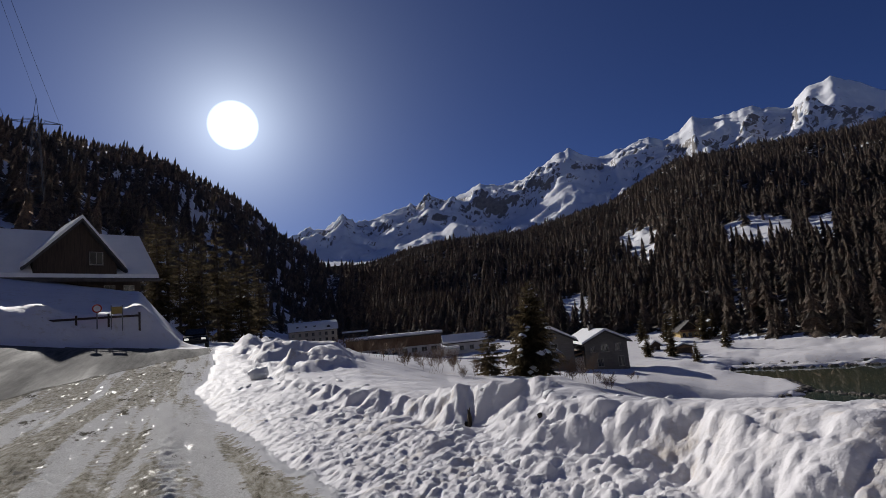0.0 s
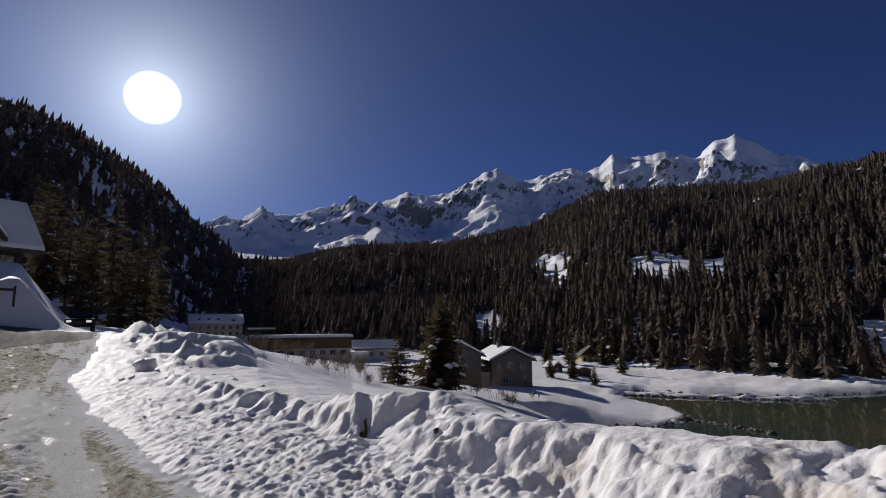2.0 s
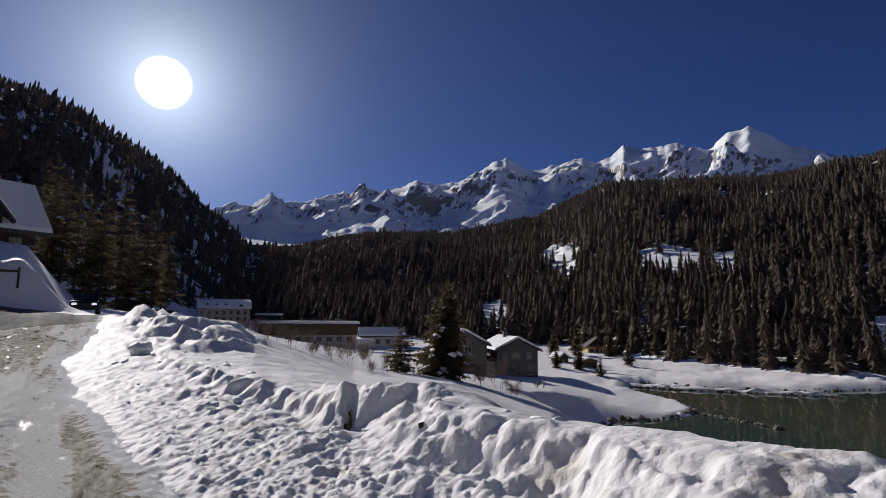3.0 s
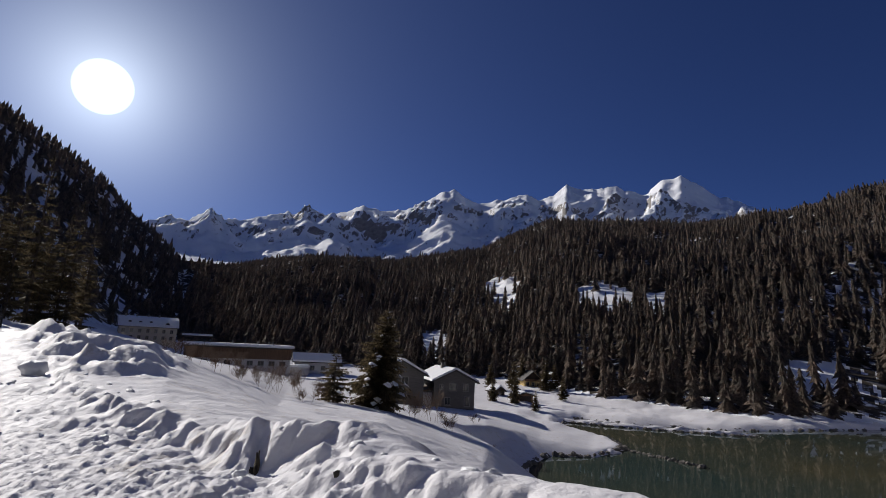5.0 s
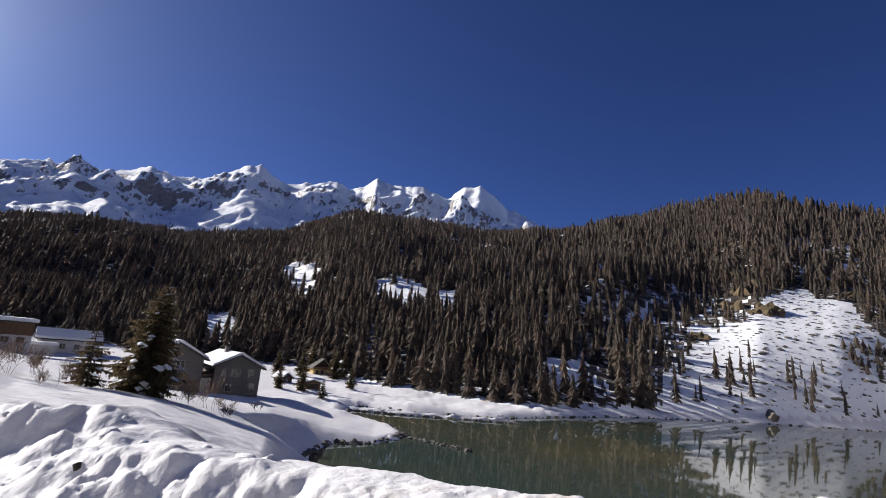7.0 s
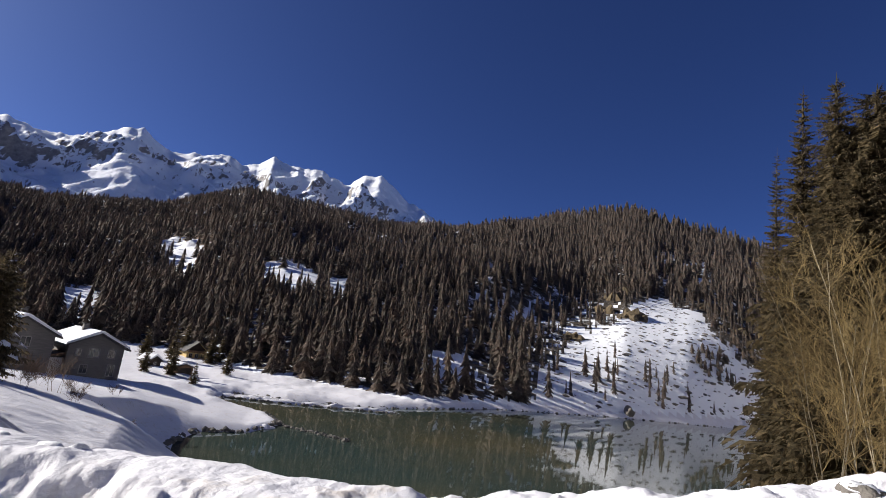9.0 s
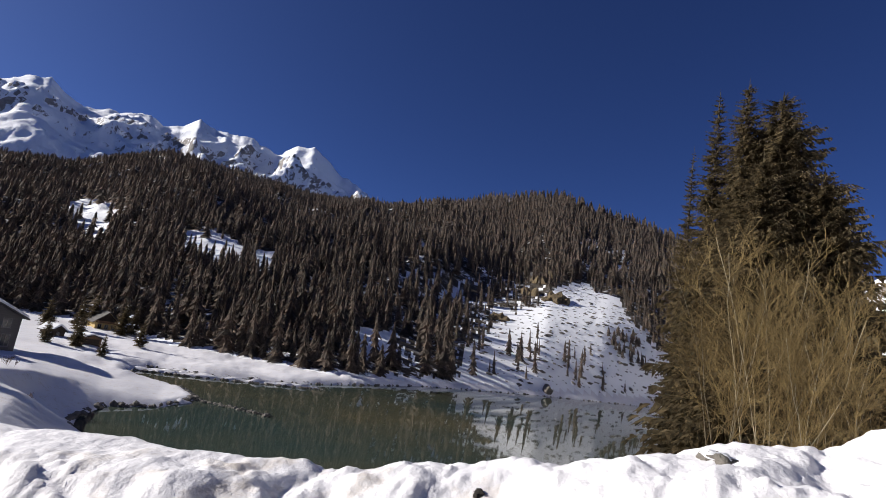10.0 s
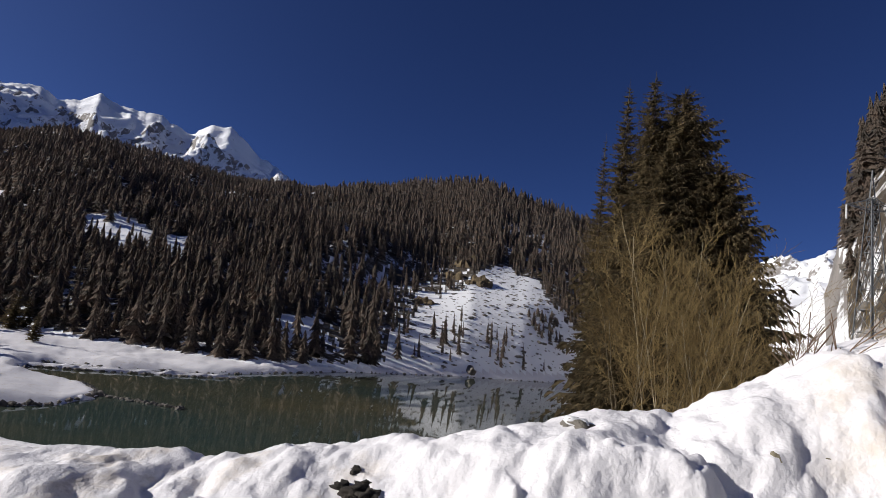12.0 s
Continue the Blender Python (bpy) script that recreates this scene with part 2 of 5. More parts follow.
DARK_WOOD = plain("dark_boards", (0.030, 0.022, 0.016), (0.080, 0.055, 0.040), 1.5, 0.8, 0, 0.5, 0.02, (6, 6, 0.5))
SHINGLE = plain("dark_roofing", (0.05, 0.045, 0.042), (0.11, 0.10, 0.095), 2.0, 0.8)
OCHRE = plain("yellow_plaster", (0.45, 0.32, 0.13), (0.62, 0.46, 0.20), 0.8, 0.9)
FRAME_PAINT = plain("window_frame_paint", (0.24, 0.22, 0.20), (0.38, 0.36, 0.33), 4.0, 0.6)
BARK = plain("spruce_bark", (0.045, 0.033, 0.026), (0.15, 0.115, 0.09), 3.0, 0.9, 0, 0.6, 0.03, (4, 4, 1))
TWIG = plain("olive_willow_twigs", (0.075, 0.051, 0.020), (0.235, 0.165, 0.062), 1.2, 0.8, 0, 0.2, 0.01, None, True)
STEM = plain("pale_willow_bark", (0.17, 0.145, 0.095), (0.34, 0.29, 0.20), 3.0, 0.85, 0, 0.4, 0.02, (3, 3, 1))
DRY_TWIG = plain("dry_brown_twigs", (0.09, 0.055, 0.035), (0.22, 0.15, 0.10), 2.0, 0.85, 0, 0.2, 0.01, None, True)
ROCK = plain("grey_brown_rock", (0.06, 0.054, 0.047), (0.20, 0.18, 0.155), 0.5, 0.9, 0, 0.8, 0.15, None, True)
OCHRE_ROCK = plain("ochre_cliff_rock", (0.06, 0.047, 0.030), (0.26, 0.19, 0.10), 0.22, 0.9, 0, 0.9, 0.5, (2.0, 2.0, 0.5))
SOIL = plain("dark_wet_soil", (0.015, 0.013, 0.011), (0.06, 0.05, 0.04), 9.0, 0.9, 0, 0.8, 0.02)
DARK_EARTH = plain("dark_brown_earth", (0.045, 0.035, 0.022), (0.17, 0.135, 0.09), 12.0, 0.9, 0, 0.8, 0.02)
EARTH = plain("yellow_brown_earth", (0.14, 0.115, 0.07), (0.46, 0.41, 0.29), 14.0, 0.9, 0, 0.8, 0.02)
STEEL = plain("galvanised_steel", (0.14, 0.145, 0.15), (0.25, 0.26, 0.27), 5.0, 0.6, 0.6)
CAR_PAINT = plain("dark_car_paint", (0.010, 0.011, 0.013), (0.022, 0.023, 0.026), 3.0, 0.25, 0.3, 0.02)
RUBBER = plain("tyre_rubber", (0.012, 0.012, 0.012), (0.03, 0.03, 0.03), 8.0, 0.9)
RED = plain("red_sign_paint", (0.40, 0.03, 0.02), (0.55, 0.05, 0.03), 5.0, 0.5)
WHITE = plain("white_sign_paint", (0.65, 0.65, 0.65), (0.8, 0.8, 0.8), 5.0, 0.5)
YELLOW = plain("yellow_sign_paint", (0.26, 0.18, 0.04), (0.36, 0.26, 0.07), 5.0, 0.5)
CLOD_SNOW = plain("crumbled_snow", (0.72, 0.73, 0.75), (0.88, 0.88, 0.88), 5.0, 0.6, 0, 0.6, 0.03)


def make_glass():
    m, n, l, b = material("window_glass", 0.08, 0, 0.6)
    b.inputs["Base Color"].default_value = (0.015, 0.018, 0.022, 1)
    return m


def make_lamp_glass():
    m, n, l, b = material("headlamp_glow", 0.2)
    b.inputs["Base Color"].default_value = (0.9, 0.9, 0.85, 1)
    b.inputs["Emission Color"].default_value = (1.0, 0.97, 0.9, 1)
    b.inputs["Emission Strength"].default_value = 0.6
    return m


GLASS, LAMP = make_glass(), make_lamp_glass()
# ---------- ground ----------
PERM = np.random.RandomState(7).permutation(256)
PERM = np.concatenate([PERM, PERM, PERM])
GRAD = np.stack([np.cos(np.arange(256) * 2.39996), np.sin(np.arange(256) * 2.39996)], -1)


def perlin(x, y):
    xi, yi = np.floor(x).astype(np.int64), np.floor(y).astype(np.int64)
    u, v = x - xi, y - yi
    fu, fv = u * u * u * (u * (u * 6 - 15) + 10), v * v * v * (v * (v * 6 - 15) + 10)

    def corner(i, j):
        g = GRAD[PERM[PERM[(xi + i) & 255] + ((yi + j) & 255)]]
        return g[..., 0] * (u - i) + g[..., 1] * (v - j)
    a = corner(0, 0) * (1 - fu) + corner(1, 0) * fu
    b = corner(0, 1) * (1 - fu) + corner(1, 1) * fu
    return a * (1 - fv) + b * fv


def fbm(x, y, octaves=5, gain=0.5):
    total, amp = 0.0, 1.0
    for k in range(octaves):
        total = total + amp * perlin(x + 17.3 * k, y - 9.1 * k)
        x, y, amp = x * 2.03, y * 2.03, amp * gain
    return total


def ridged(x, y, octaves=6, gain=0.55):
    total, amp = 0.0, 1.0
    for k in range(octaves):
        total = total + amp * (1 - 2.2 * np.abs(perlin(x + 31.7 * k, y + 5.3 * k)))
        x, y, amp = x * 2.07, y * 2.07, amp * gain
    return total


def clods(x, y, seed=0, least=0.25, more=0.55):
    """Rounded lumps: one dome for each cell, of uneven size."""
    xi, yi = np.floor(x).astype(np.int64), np.floor(y).astype(np.int64)
    best = np.zeros_like(x)
    for i in (-1, 0, 1):
        for j in (-1, 0, 1):
            h = PERM[PERM[(xi + i + seed) & 255] + ((yi + j) & 255)]
            h2 = PERM[h + 11]
            cx, cy = xi + i + 0.15 + 0.7 * h / 255.0, yi + j + 0.15 + 0.7 * h2 / 255.0
            rad = least + more * (PERM[h2 + 5] / 255.0) ** 2
            d2 = ((x - cx) ** 2 + (y - cy) ** 2) / rad ** 2
            best = np.maximum(best, rad * np.sqrt(np.clip(1 - d2, 0, 1)))
    return best


def sstep(a, b, x):
    t = np.clip((x - a) / (b - a), 0, 1)
    return t * t * (3 - 2 * t)


def table(pairs):
    p = np.array(sorted(pairs), float)
    return lambda v: np.interp(v, p[:, 0], p[:, 1])


# wooded skyline: angle to the left, height angle; then how far off it stands, and where the slope starts
SKYLINE = table([(180, 16), (90, 22), (60, 20), (39, 18.9), (35, 18.5), (30, 18.2), (26, 16.9), (21, 14.6), (18.6, 12.9), (16, 10.2), (12.9, 7.6),
                 (11.3, 5.7), (7.4, 6.7), (3.1, 7.9), (-3.8, 8.8), (-9.9, 8.7), (-13.5, 9.3), (-19.5, 10.8), (-23.1, 12.6), (-25.5, 13.7), (-31, 13.5), (-38, 13.2), (-45.7, 13.5),
                 (-48, 13.6), (-54, 15.0), (-59, 16.7), (-63.7, 17.4), (-66.5, 17.6), (-71, 16.2), (-75, 15.4), (-78.6, 14.2), (-85, 11), (-90, 8),
                 (-95, 5), (-98.3, 7), (-99.8, 10), (-100.4, 14), (-100.9, 20), (-102, 25), (-115, 28), (-180, 16)])
CREST_R = table([(180, 500), (60, 500), (39, 900), (20, 1100), (10, 1500), (-14, 1500), (-24, 1200), (-42, 1300), (-54, 1000), (-66, 700),
                 (-78, 650), (-90, 500), (-97, 300), (-104, 180), (-120, 160), (-180, 500)])
FOOT_R = table([(180, 60), (60, 75), (39, 95), (27, 130), (15, 200), (8, 230), (-10, 200), (-20, 190), (-30, 150), (-45, 128), (-54, 150),
                (-66, 195), (-72, 225), (-80, 280), (-90, 280), (-97, 110), (-104, 60), (-120, 40), (-180, 60)])
RANGE = table([(180, 9), (60, 9), (20, 9), (14.8, 9.4), (13.2, 9.7), (11.0, 10.5), (9.6, 11.6), (8.4, 10.7), (4.9, 11.6), (3.2, 12.0), (1.5, 12.3), (0.2, 13.2), (-1.1, 12.6),
               (-3.4, 13.3), (-5.4, 14.2), (-8.0, 13.7), (-10.8, 14.3), (-13.4, 15.6), (-15.2, 16.5), (-17.5, 15.2), (-20.8, 15.7), (-23.3, 16.1), (-24.8, 15.5), (-27.5, 16.9), (-29.2, 16.4), (-32.7, 16.8), (-35.3, 15.7),
               (-36.9, 16.9), (-38.9, 17.5), (-40.4, 16.5), (-43, 14.8), (-45.7, 13.7), (-50, 12.0),
               (-60, 9), (-93, 8.5), (-96, 9.8), (-97.4, 9.4), (-99, 11), (-104, 12), (-180, 9)])
# height of the open ground at some distances, by the angle to the left
RINGS = np.array([10.0, 30.0, 60.0, 100.0, 150.0, 230.0])
OPEN = [(75, (10.4, 12.5, 20, 30, 42, 60)), (40, (10.4, 11.2, 19.3, 28, 40, 60)), (29, (10.4, 11.2, 17.8, 20, 26, 40)),
        (25.4, (10.4, 11.3, 12.4, 14.0, 19, 29)), (23, (10.4, 11.3, 11.7, 12.6, 16, 25)), (17, (10.85, 11.2, 11.5, 11.2, 11.5, 15)), (9, (10.82, 10.7, 9.5, 8.0, 6.0, 7)),
        (0, (10.75, 8.9, 7.0, 5.0, 2.2, 4)), (-10, (10.35, 8.3, 5.6, 1.9, 1.8, 3)), (-20, (9.8, 6.9, 3.5, 1.4, 1.2, 3)), (-25, (9.3, 5.4, 1.5, 0.9, 1.0, 3)),
        (-30, (8.9, 3.0, 0.35, 0.5, 1.0, 3)), (-60, (9.0, 2.5, 1.5, 1.2, 1.0, 3)), (-90, (10.0, 4.5, 3.5, 2.0, 1.5, 3)), (-105, (11.5, 12, 16, 30, 40, 60))]
# lake shore: angle to the left, distance
SHORE = [(-23.5, 53), (-23.8, 62), (-25.7, 69), (-30.2, 71), (-33.0, 79), (-31.6, 86), (-26.5, 97), (-29, 110), (-33.3, 107), (-42.8, 113), (-47, 123),
         (-53.6, 147), (-59, 163), (-65.2, 188), (-72, 217), (-79.5, 268), (-86, 268), (-88, 110), (-84, 48), (-78, 34), (-60, 30), (-40, 34), (-30, 43)]
SHORE_XY = [(-r * math.sin(radians(a)), r * math.cos(radians(a))) for a, r in SHORE]


def lake_distance(x, y):
    """Metres to the lake's shore, below zero on the water."""
    inside, best = np.zeros(x.shape, bool), np.full(x.shape, 1e9)
    for (x0, y0), (x1, y1) in zip(SHORE_XY, SHORE_XY[1:] + SHORE_XY[:1]):
        dx, dy = x1 - x0, y1 - y0
        t = np.clip(((x - x0) * dx + (y - y0) * dy) / (dx * dx + dy * dy), 0, 1)
        best = np.minimum(best, np.hypot(x - x0 - t * dx, y - y0 - t * dy))
        if dy:
            inside ^= ((y0 > y) != (y1 > y)) & (x < dx * (y - y0) / dy + x0)
    return np.where(inside, -best, best)


def open_ground(az, r):
    a = np.array([k for k, _ in OPEN][::-1], float)
    cols = np.array([v for _, v in OPEN][::-1], float)
    at = np.stack([np.interp(az, a, cols[:, k]) for k in range(len(RINGS))], -1)
    i = np.clip(np.searchsorted(RINGS, r) - 1, 0, len(RINGS) - 2)
    t = np.clip((r - RINGS[i]) / (RINGS[i + 1] - RINGS[i]), 0, 1)
    lo, hi = np.take_along_axis(at, i[..., None], -1)[..., 0], np.take_along_axis(at, i[..., None] + 1, -1)[..., 0]
    return lo + (hi - lo) * t


# the road's own axes: s along it, q across it to the right
def along(x, y):
    return -0.42 * x + 0.907 * y, 0.907 * x + 0.42 * y


ROAD_EDGE = table([(-30, 2.2), (0, 1.8), (6, 1.35), (12, 0.7), (18, 0.1), (25, 0.8), (40, 1.6), (60, 1.6)])
BANK_TOP = table([(-30, 12.6), (-6, 12.7), (-2, 12.34), (-1.5, 12.17), (-1.2, 11.96), (-0.95, 11.81), (-0.5, 11.70), (0, 11.62), (0.5, 11.47), (1.0, 11.36), (1.6, 11.2), (2.5, 11.14), (3.2, 11.08), (4, 11.02), (5, 11.0), (6, 11.1), (8, 11.08)])


LIP_AT = table([(-30, 3.2), (6.5, 3.1), (8, 2.8), (11, 2.4), (16, 2.1), (22, 1.8), (40, 1.9)])
LIP_TOP = table([(0, 11.1), (6.5, 11.24), (7.4, 11.12), (8.6, 10.92), (11, 10.86), (16, 10.95), (24, 11.1), (30, 11.0), (45, 10.0)])


def edge(s):
    return ROAD_EDGE(s) + 0.22 * fbm(s * 0.5, s * 0.31 + 4, 4, 0.5)


def road_end(q):
    return 39 + 0.4 * np.minimum(q, 0)


def road_height(s, q):
    return 10.35 + 1.1 * sstep(8, 42, s) + sstep(16, 42, s) * (0.4 + 0.15 * np.clip(-q, 0, 14)) + 0.05 * np.clip(-q - 6, 0, 30) - 0.02 * np.clip(-s, 0, 40)


def on_road(s, q):
    return (q < edge(s)) & (q > -30) & (s < road_end(q)) & (s > -30)


def near_ground(x, y, base):
    s, q = along(x, y)
    e = edge(s)
    zr = road_height(s, q)
    # frozen ruts and rough ice
    rut = np.exp(-((q + 1.1) / 0.28) ** 2) + np.exp(-((q - 0.45) / 0.3) ** 2) + np.exp(-((q + 3.4) / 0.35) ** 2)
    ridge = np.exp(-((q + 0.35 + 0.2 * fbm(s * 0.3, q * 0.1 + 2, 2)) / 0.30) ** 2) + np.exp(-((q + 2.4 + 0.3 * fbm(s * 0.2, q * 0.1 + 7, 2)) / 0.45) ** 2)
    track = s < 30 + 1.72 * q
    zr = zr + np.where(track, (-0.06 * rut + 0.03 * ridge + 0.025 * fbm(q * 2.6, s * 0.16, 4, 0.6)) * sstep(30, 12, np.abs(s)) + (0.040 * clods(x * 12, y * 12, 21) + 0.04 * clods(x * 7, y * 7, 25)) * np.clip(ridge + 0.7 * sstep(0.4, 0.0, e - q), 0, 1), 0.012 * fbm(x * 0.5, y * 0.5, 3))
    wob = 0.34 * fbm(s * 0.33, q * 0.25, 4, 0.55) + 0.13 * fbm(s * 1.15, q * 0.7, 3, 0.5)
    crumb = clods(x * 11.5, y * 11.5) * 0.032 + clods(x * 20, y * 20, 40) * 0.026 + 0.02 * fbm(x * 5, y * 5, 4, 0.6)
    chunk = clods(x * 3.4, y * 3.4, 90, 0.2, 0.45) * 0.07 * sstep(0.0, 0.35, fbm(x * 0.7, y * 0.7, 3)) + clods(x * 6.5, y * 6.5, 17, 0.15, 0.5) * 0.05 * sstep(-0.1, 0.3, fbm(x * 1.1 + 3, y * 1.1, 3))
    heave = 0.13 * fbm(x * 0.9, y * 0.9, 5, 0.5)
    # ploughed strip beside the road, then the cut snow wall
    strip = sstep(0.0, 2.0, q - e)
    rough = sstep(0.0, 0.3, q - e) * (0.35 + 0.65 * sstep(2.4, 1.0, q - e))
    zs = zr + 0.05 * sstep(0, 0.25, q - e) + (0.26 - 0.10 * sstep(5.5, 7.5, s)) * strip + crumb * rough + (heave + chunk) * sstep(0.5, 1.4, q - e)
    soft = sstep(3.4, 1.6, s)
    wall_q = 3.15 + 0.02 * s + wob * (1 - 0.6 * soft) - 0.75 * soft
    top = BANK_TOP(s) + 0.09 * fbm(x * 0.7, y * 0.7, 3, 0.5) + 0.06 * clods(x * 1.3, y * 1.3, 7, 0.5, 0.4)
    wide = 0.6 + 0.5 * np.clip(0.5 + 1.3 * fbm(s * 0.6 + 3, q * 0.1, 3), 0, 1)
    wide = wide + 0.85 * soft
    rise = sstep(0.0, 1.0, (q - wall_q) / wide)
    wx, wy = x + 0.22 * fbm(x * 1.1, y * 1.1, 3), y + 0.22 * fbm(x * 1.1 + 5, y * 1.1, 3)
    knob = (0.24 * clods(wx * 1.05, wy * 1.05, 55, 0.5, 0.5) + 0.17 * clods(wx * 2.1, wy * 2.1, 66, 0.35, 0.55) + 0.04 * clods(wx * 6.1, wy * 6.1, 12, 0.3, 0.5) + 0.10 * fbm(x * 1.9, y * 1.9, 5, 0.55) - 0.13 + 0.09 * soft) * np.clip(4 * rise * (1 - rise) + 0.12, 0, 1) * (1 - 0.35 * soft + 0.6 * sstep(0.4, -0.8, s))
    back = sstep(0.9, 3.6, q - wall_q - 0.75 * soft)
    melt = (0.035 * clods(wx * 3.7, wy * 3.7, 31, 0.2, 0.7) + 0.02 * clods(wx * 9.5, wy * 9.5, 37, 0.2, 0.6) + 0.05 * fbm(x * 2.6, y * 2.6, 5, 0.55) - 0.04) * soft
    zw = zs + (top - zs) * rise + melt * sstep(-0.4, 0.3, q - wall_q) + knob * sstep(-0.5, 0.2, q - wall_q)
    zw = zw * (1 - back) + np.minimum(base, top) * back
    # beyond the cut the field lies open behind a low rounded lip
    ledge_q = LIP_AT(s) + 0.5 * wob + 0.10 * clods(x * 1.7, y * 1.7, 23, 0.3, 0.5)
    field = base + 0.10 * fbm(x * 0.35, y * 0.35, 4) + 0.03 * fbm(x * 1.3, y * 1.3, 4, 0.5)
    field = np.maximum(field, LIP_TOP(s) + 0.07 * fbm(s * 1.3, q * 0.4, 3) - 0.65 * np.clip(q - ledge_q - 0.5, 0, 9))
    ledge = sstep(-0.1, 0.75, q - ledge_q)
    zf = zs + (field - zs) * ledge + (0.20 * clods(wx * 1.7, wy * 1.7, 81, 0.35, 0.5) + 0.12 * clods(wx * 3.6, wy * 3.6, 84, 0.3, 0.5) + 0.10 * fbm(x * 2.2, y * 2.2, 4, 0.55) - 0.12) * np.clip(4 * ledge * (1 - ledge) + 0.1, 0, 1) * sstep(-0.3, 0.3, q - ledge_q) * sstep(3.5, 1.2, q - ledge_q)
    w = sstep(6.30, 6.55, s + 0.10 * (q - 3.2) + 0.12 * fbm(q * 1.6, s, 3))
    zn = zw * (1 - w) + zf * w
    # the dark cleft between the wall and the lip
    cleft = np.exp(-((x - 0.23 - 0.06 * fbm(y * 2, 1.7 + 0 * y, 2)) / 0.075) ** 2) * sstep(6.5, 6.8, y) * sstep(8.0, 7.4, y)
    zn = zn - 0.9 * cleft * np.clip(zn - zs, 0, 1)
    z = np.where(q < e, zr, zn)
    # left edge of the road: a ploughed bank against the hill
    lq = -30 - q
    z = np.where(lq > 0, zr + 1.0 * sstep(0, 3.0, lq) * (1 + 0.4 * fbm(x * 0.4, y * 0.4, 4)) + crumb * 0.8, z)
    far = np.clip(sstep(0, 5, s - road_end(q)) + sstep(24, 36, -s) + sstep(12, 22, q) + sstep(31, 38, -q), 0, 1)
    return z * (1 - far) + base * far


def heap(x, y, az, r, high, wide):
    cx, cy = -r * math.sin(radians(az)), r * math.cos(radians(az))
    d = np.hypot(x - cx, y - cy) / wide
    return high * np.exp(-d ** 2 * 1.4) * (1 + 0.5 * fbm(x * 0.5, y * 0.5, 4))


def ground_height(x, y):
    r = np.hypot(x, y) + 1e-6
    az = -np.degrees(np.arctan2(x, y))
    base = open_ground(az, r)
    base = base + 0.25 * fbm(x * 0.05, y * 0.05, 4) * sstep(12, 60, r) + 0.10 * fbm(x * 0.3, y * 0.3, 3) * sstep(8, 20, r)
    base = base + (0.5 * fbm(x * 0.11, y * 0.11, 5, 0.6) + 0.5 * clods(x * 0.14, y * 0.14, 3, 0.3, 0.5)) * sstep(82, 96, r) * sstep(-19, -23, az)
    # shovelled heaps on the field and beside the far bend of the road
    mounds = np.clip(1.5 * fbm(x * 0.34 + 3, y * 0.34, 5, 0.6) + 0.15, 0, 1) * sstep(15, 21, r) * sstep(46, 34, r) * sstep(7, 12, az) * sstep(23, 19, az)
    base = base + 0.75 * mounds + heap(x, y, 28.2, 41, 1.5, 3.2) + heap(x, y, 20.0, 33, 0.5, 3.0) + heap(x, y, 38.0, 41, 1.2, 4.0)
    foot, crest = FOOT_R(az), CREST_R(az)
    top = 12 + crest * np.tan(np.radians(SKYLINE(az))) - 11.0
    t = (r - foot) / (crest - foot)
    start = open_ground(az, foot)
    hill = start + (top - start) * np.clip(t, 0, 1) ** 1.12 - 0.22 * np.clip(r - crest, 0, 900)
    hill = hill + (24 * ridged(x / 230, y / 230, 5) - 14) * (1 - sstep(-52, -62, az) * sstep(-92, -84, az)) * np.clip(t * 4, 0, 1) * np.clip(2.4 - 2.2 * t, 0.0, 1)
    # the scree leans over towards the sun
    hill = hill + 15 * sstep(-60, -78, az) * sstep(-89, -79, az) * np.clip(t * 7, 0, 1) * np.clip(2 - 2.6 * t, 0, 1)
    z = np.where(t > 0, np.maximum(hill, 0.4), base)
    far_t = (r - 1800) / 1500
    peak = 12 + 3300 * np.tan(np.radians(RANGE(az) + 0.24 * fbm(az * 0.9, az * 0.13 + 2, 5, 0.65)))
    u = np.clip(far_t, 0, 1)
    wx, wy = x + 120 * fbm(x / 400, y / 400, 3), y + 120 * fbm(x / 400 + 7, y / 400, 3)
    snow = 230 + (peak - 230) * u ** 1.05 + (ridged(wx / 560, wy / 560, 8, 0.54) - 0.95) * (75 + 90 * sstep(0.30, 0.62, u)) * sstep(0, 0.25, u) * np.clip(1.9 - 1.9 * u, 0.16, 1)
    # rock steps with snow ledges between them
    phase = snow + 55 * fbm(x / 260, y / 260, 4) + 0.12 * (x - y)
    snow = snow - 0.22 * sstep(0.2, 0.6, u) * (85 / 6.283) * np.sin(6.283 * phase / 85) * np.clip(1.2 - u, 0.1, 1)
    snow = snow - 0.5 * np.clip(r - 3300, 0, 1500)
    z = np.where(far_t > 0, np.maximum(z, snow), z)
    z = np.where(r < 70, near_ground(x, y, z), z)
    d = lake_distance(x, y)
    shore = 0.25 + np.clip(d, 0, 400) * 0.38 + 0.12 * fbm(x * 0.4, y * 0.4, 4)
    return np.where(d < 0, np.maximum(-2.5, 0.2 + 0.5 * d), np.where(r < 330, np.minimum(z, shore + (0.6 + 0.9 * sstep(-98, -100.5, az)) * np.clip(d - 4, 0, 999)), z))


def link_mesh(name, verts, faces, mat, smooth=True):
    me = bpy.data.meshes.new(name)
    me.from_pydata(verts if isinstance(verts, list) else verts.tolist(), [], faces if isinstance(faces, list) else faces.tolist())
    me.materials.append(mat)
    me.polygons.foreach_set("use_smooth", np.full(len(me.polygons), smooth))
    me.update()
    return new(name, me)


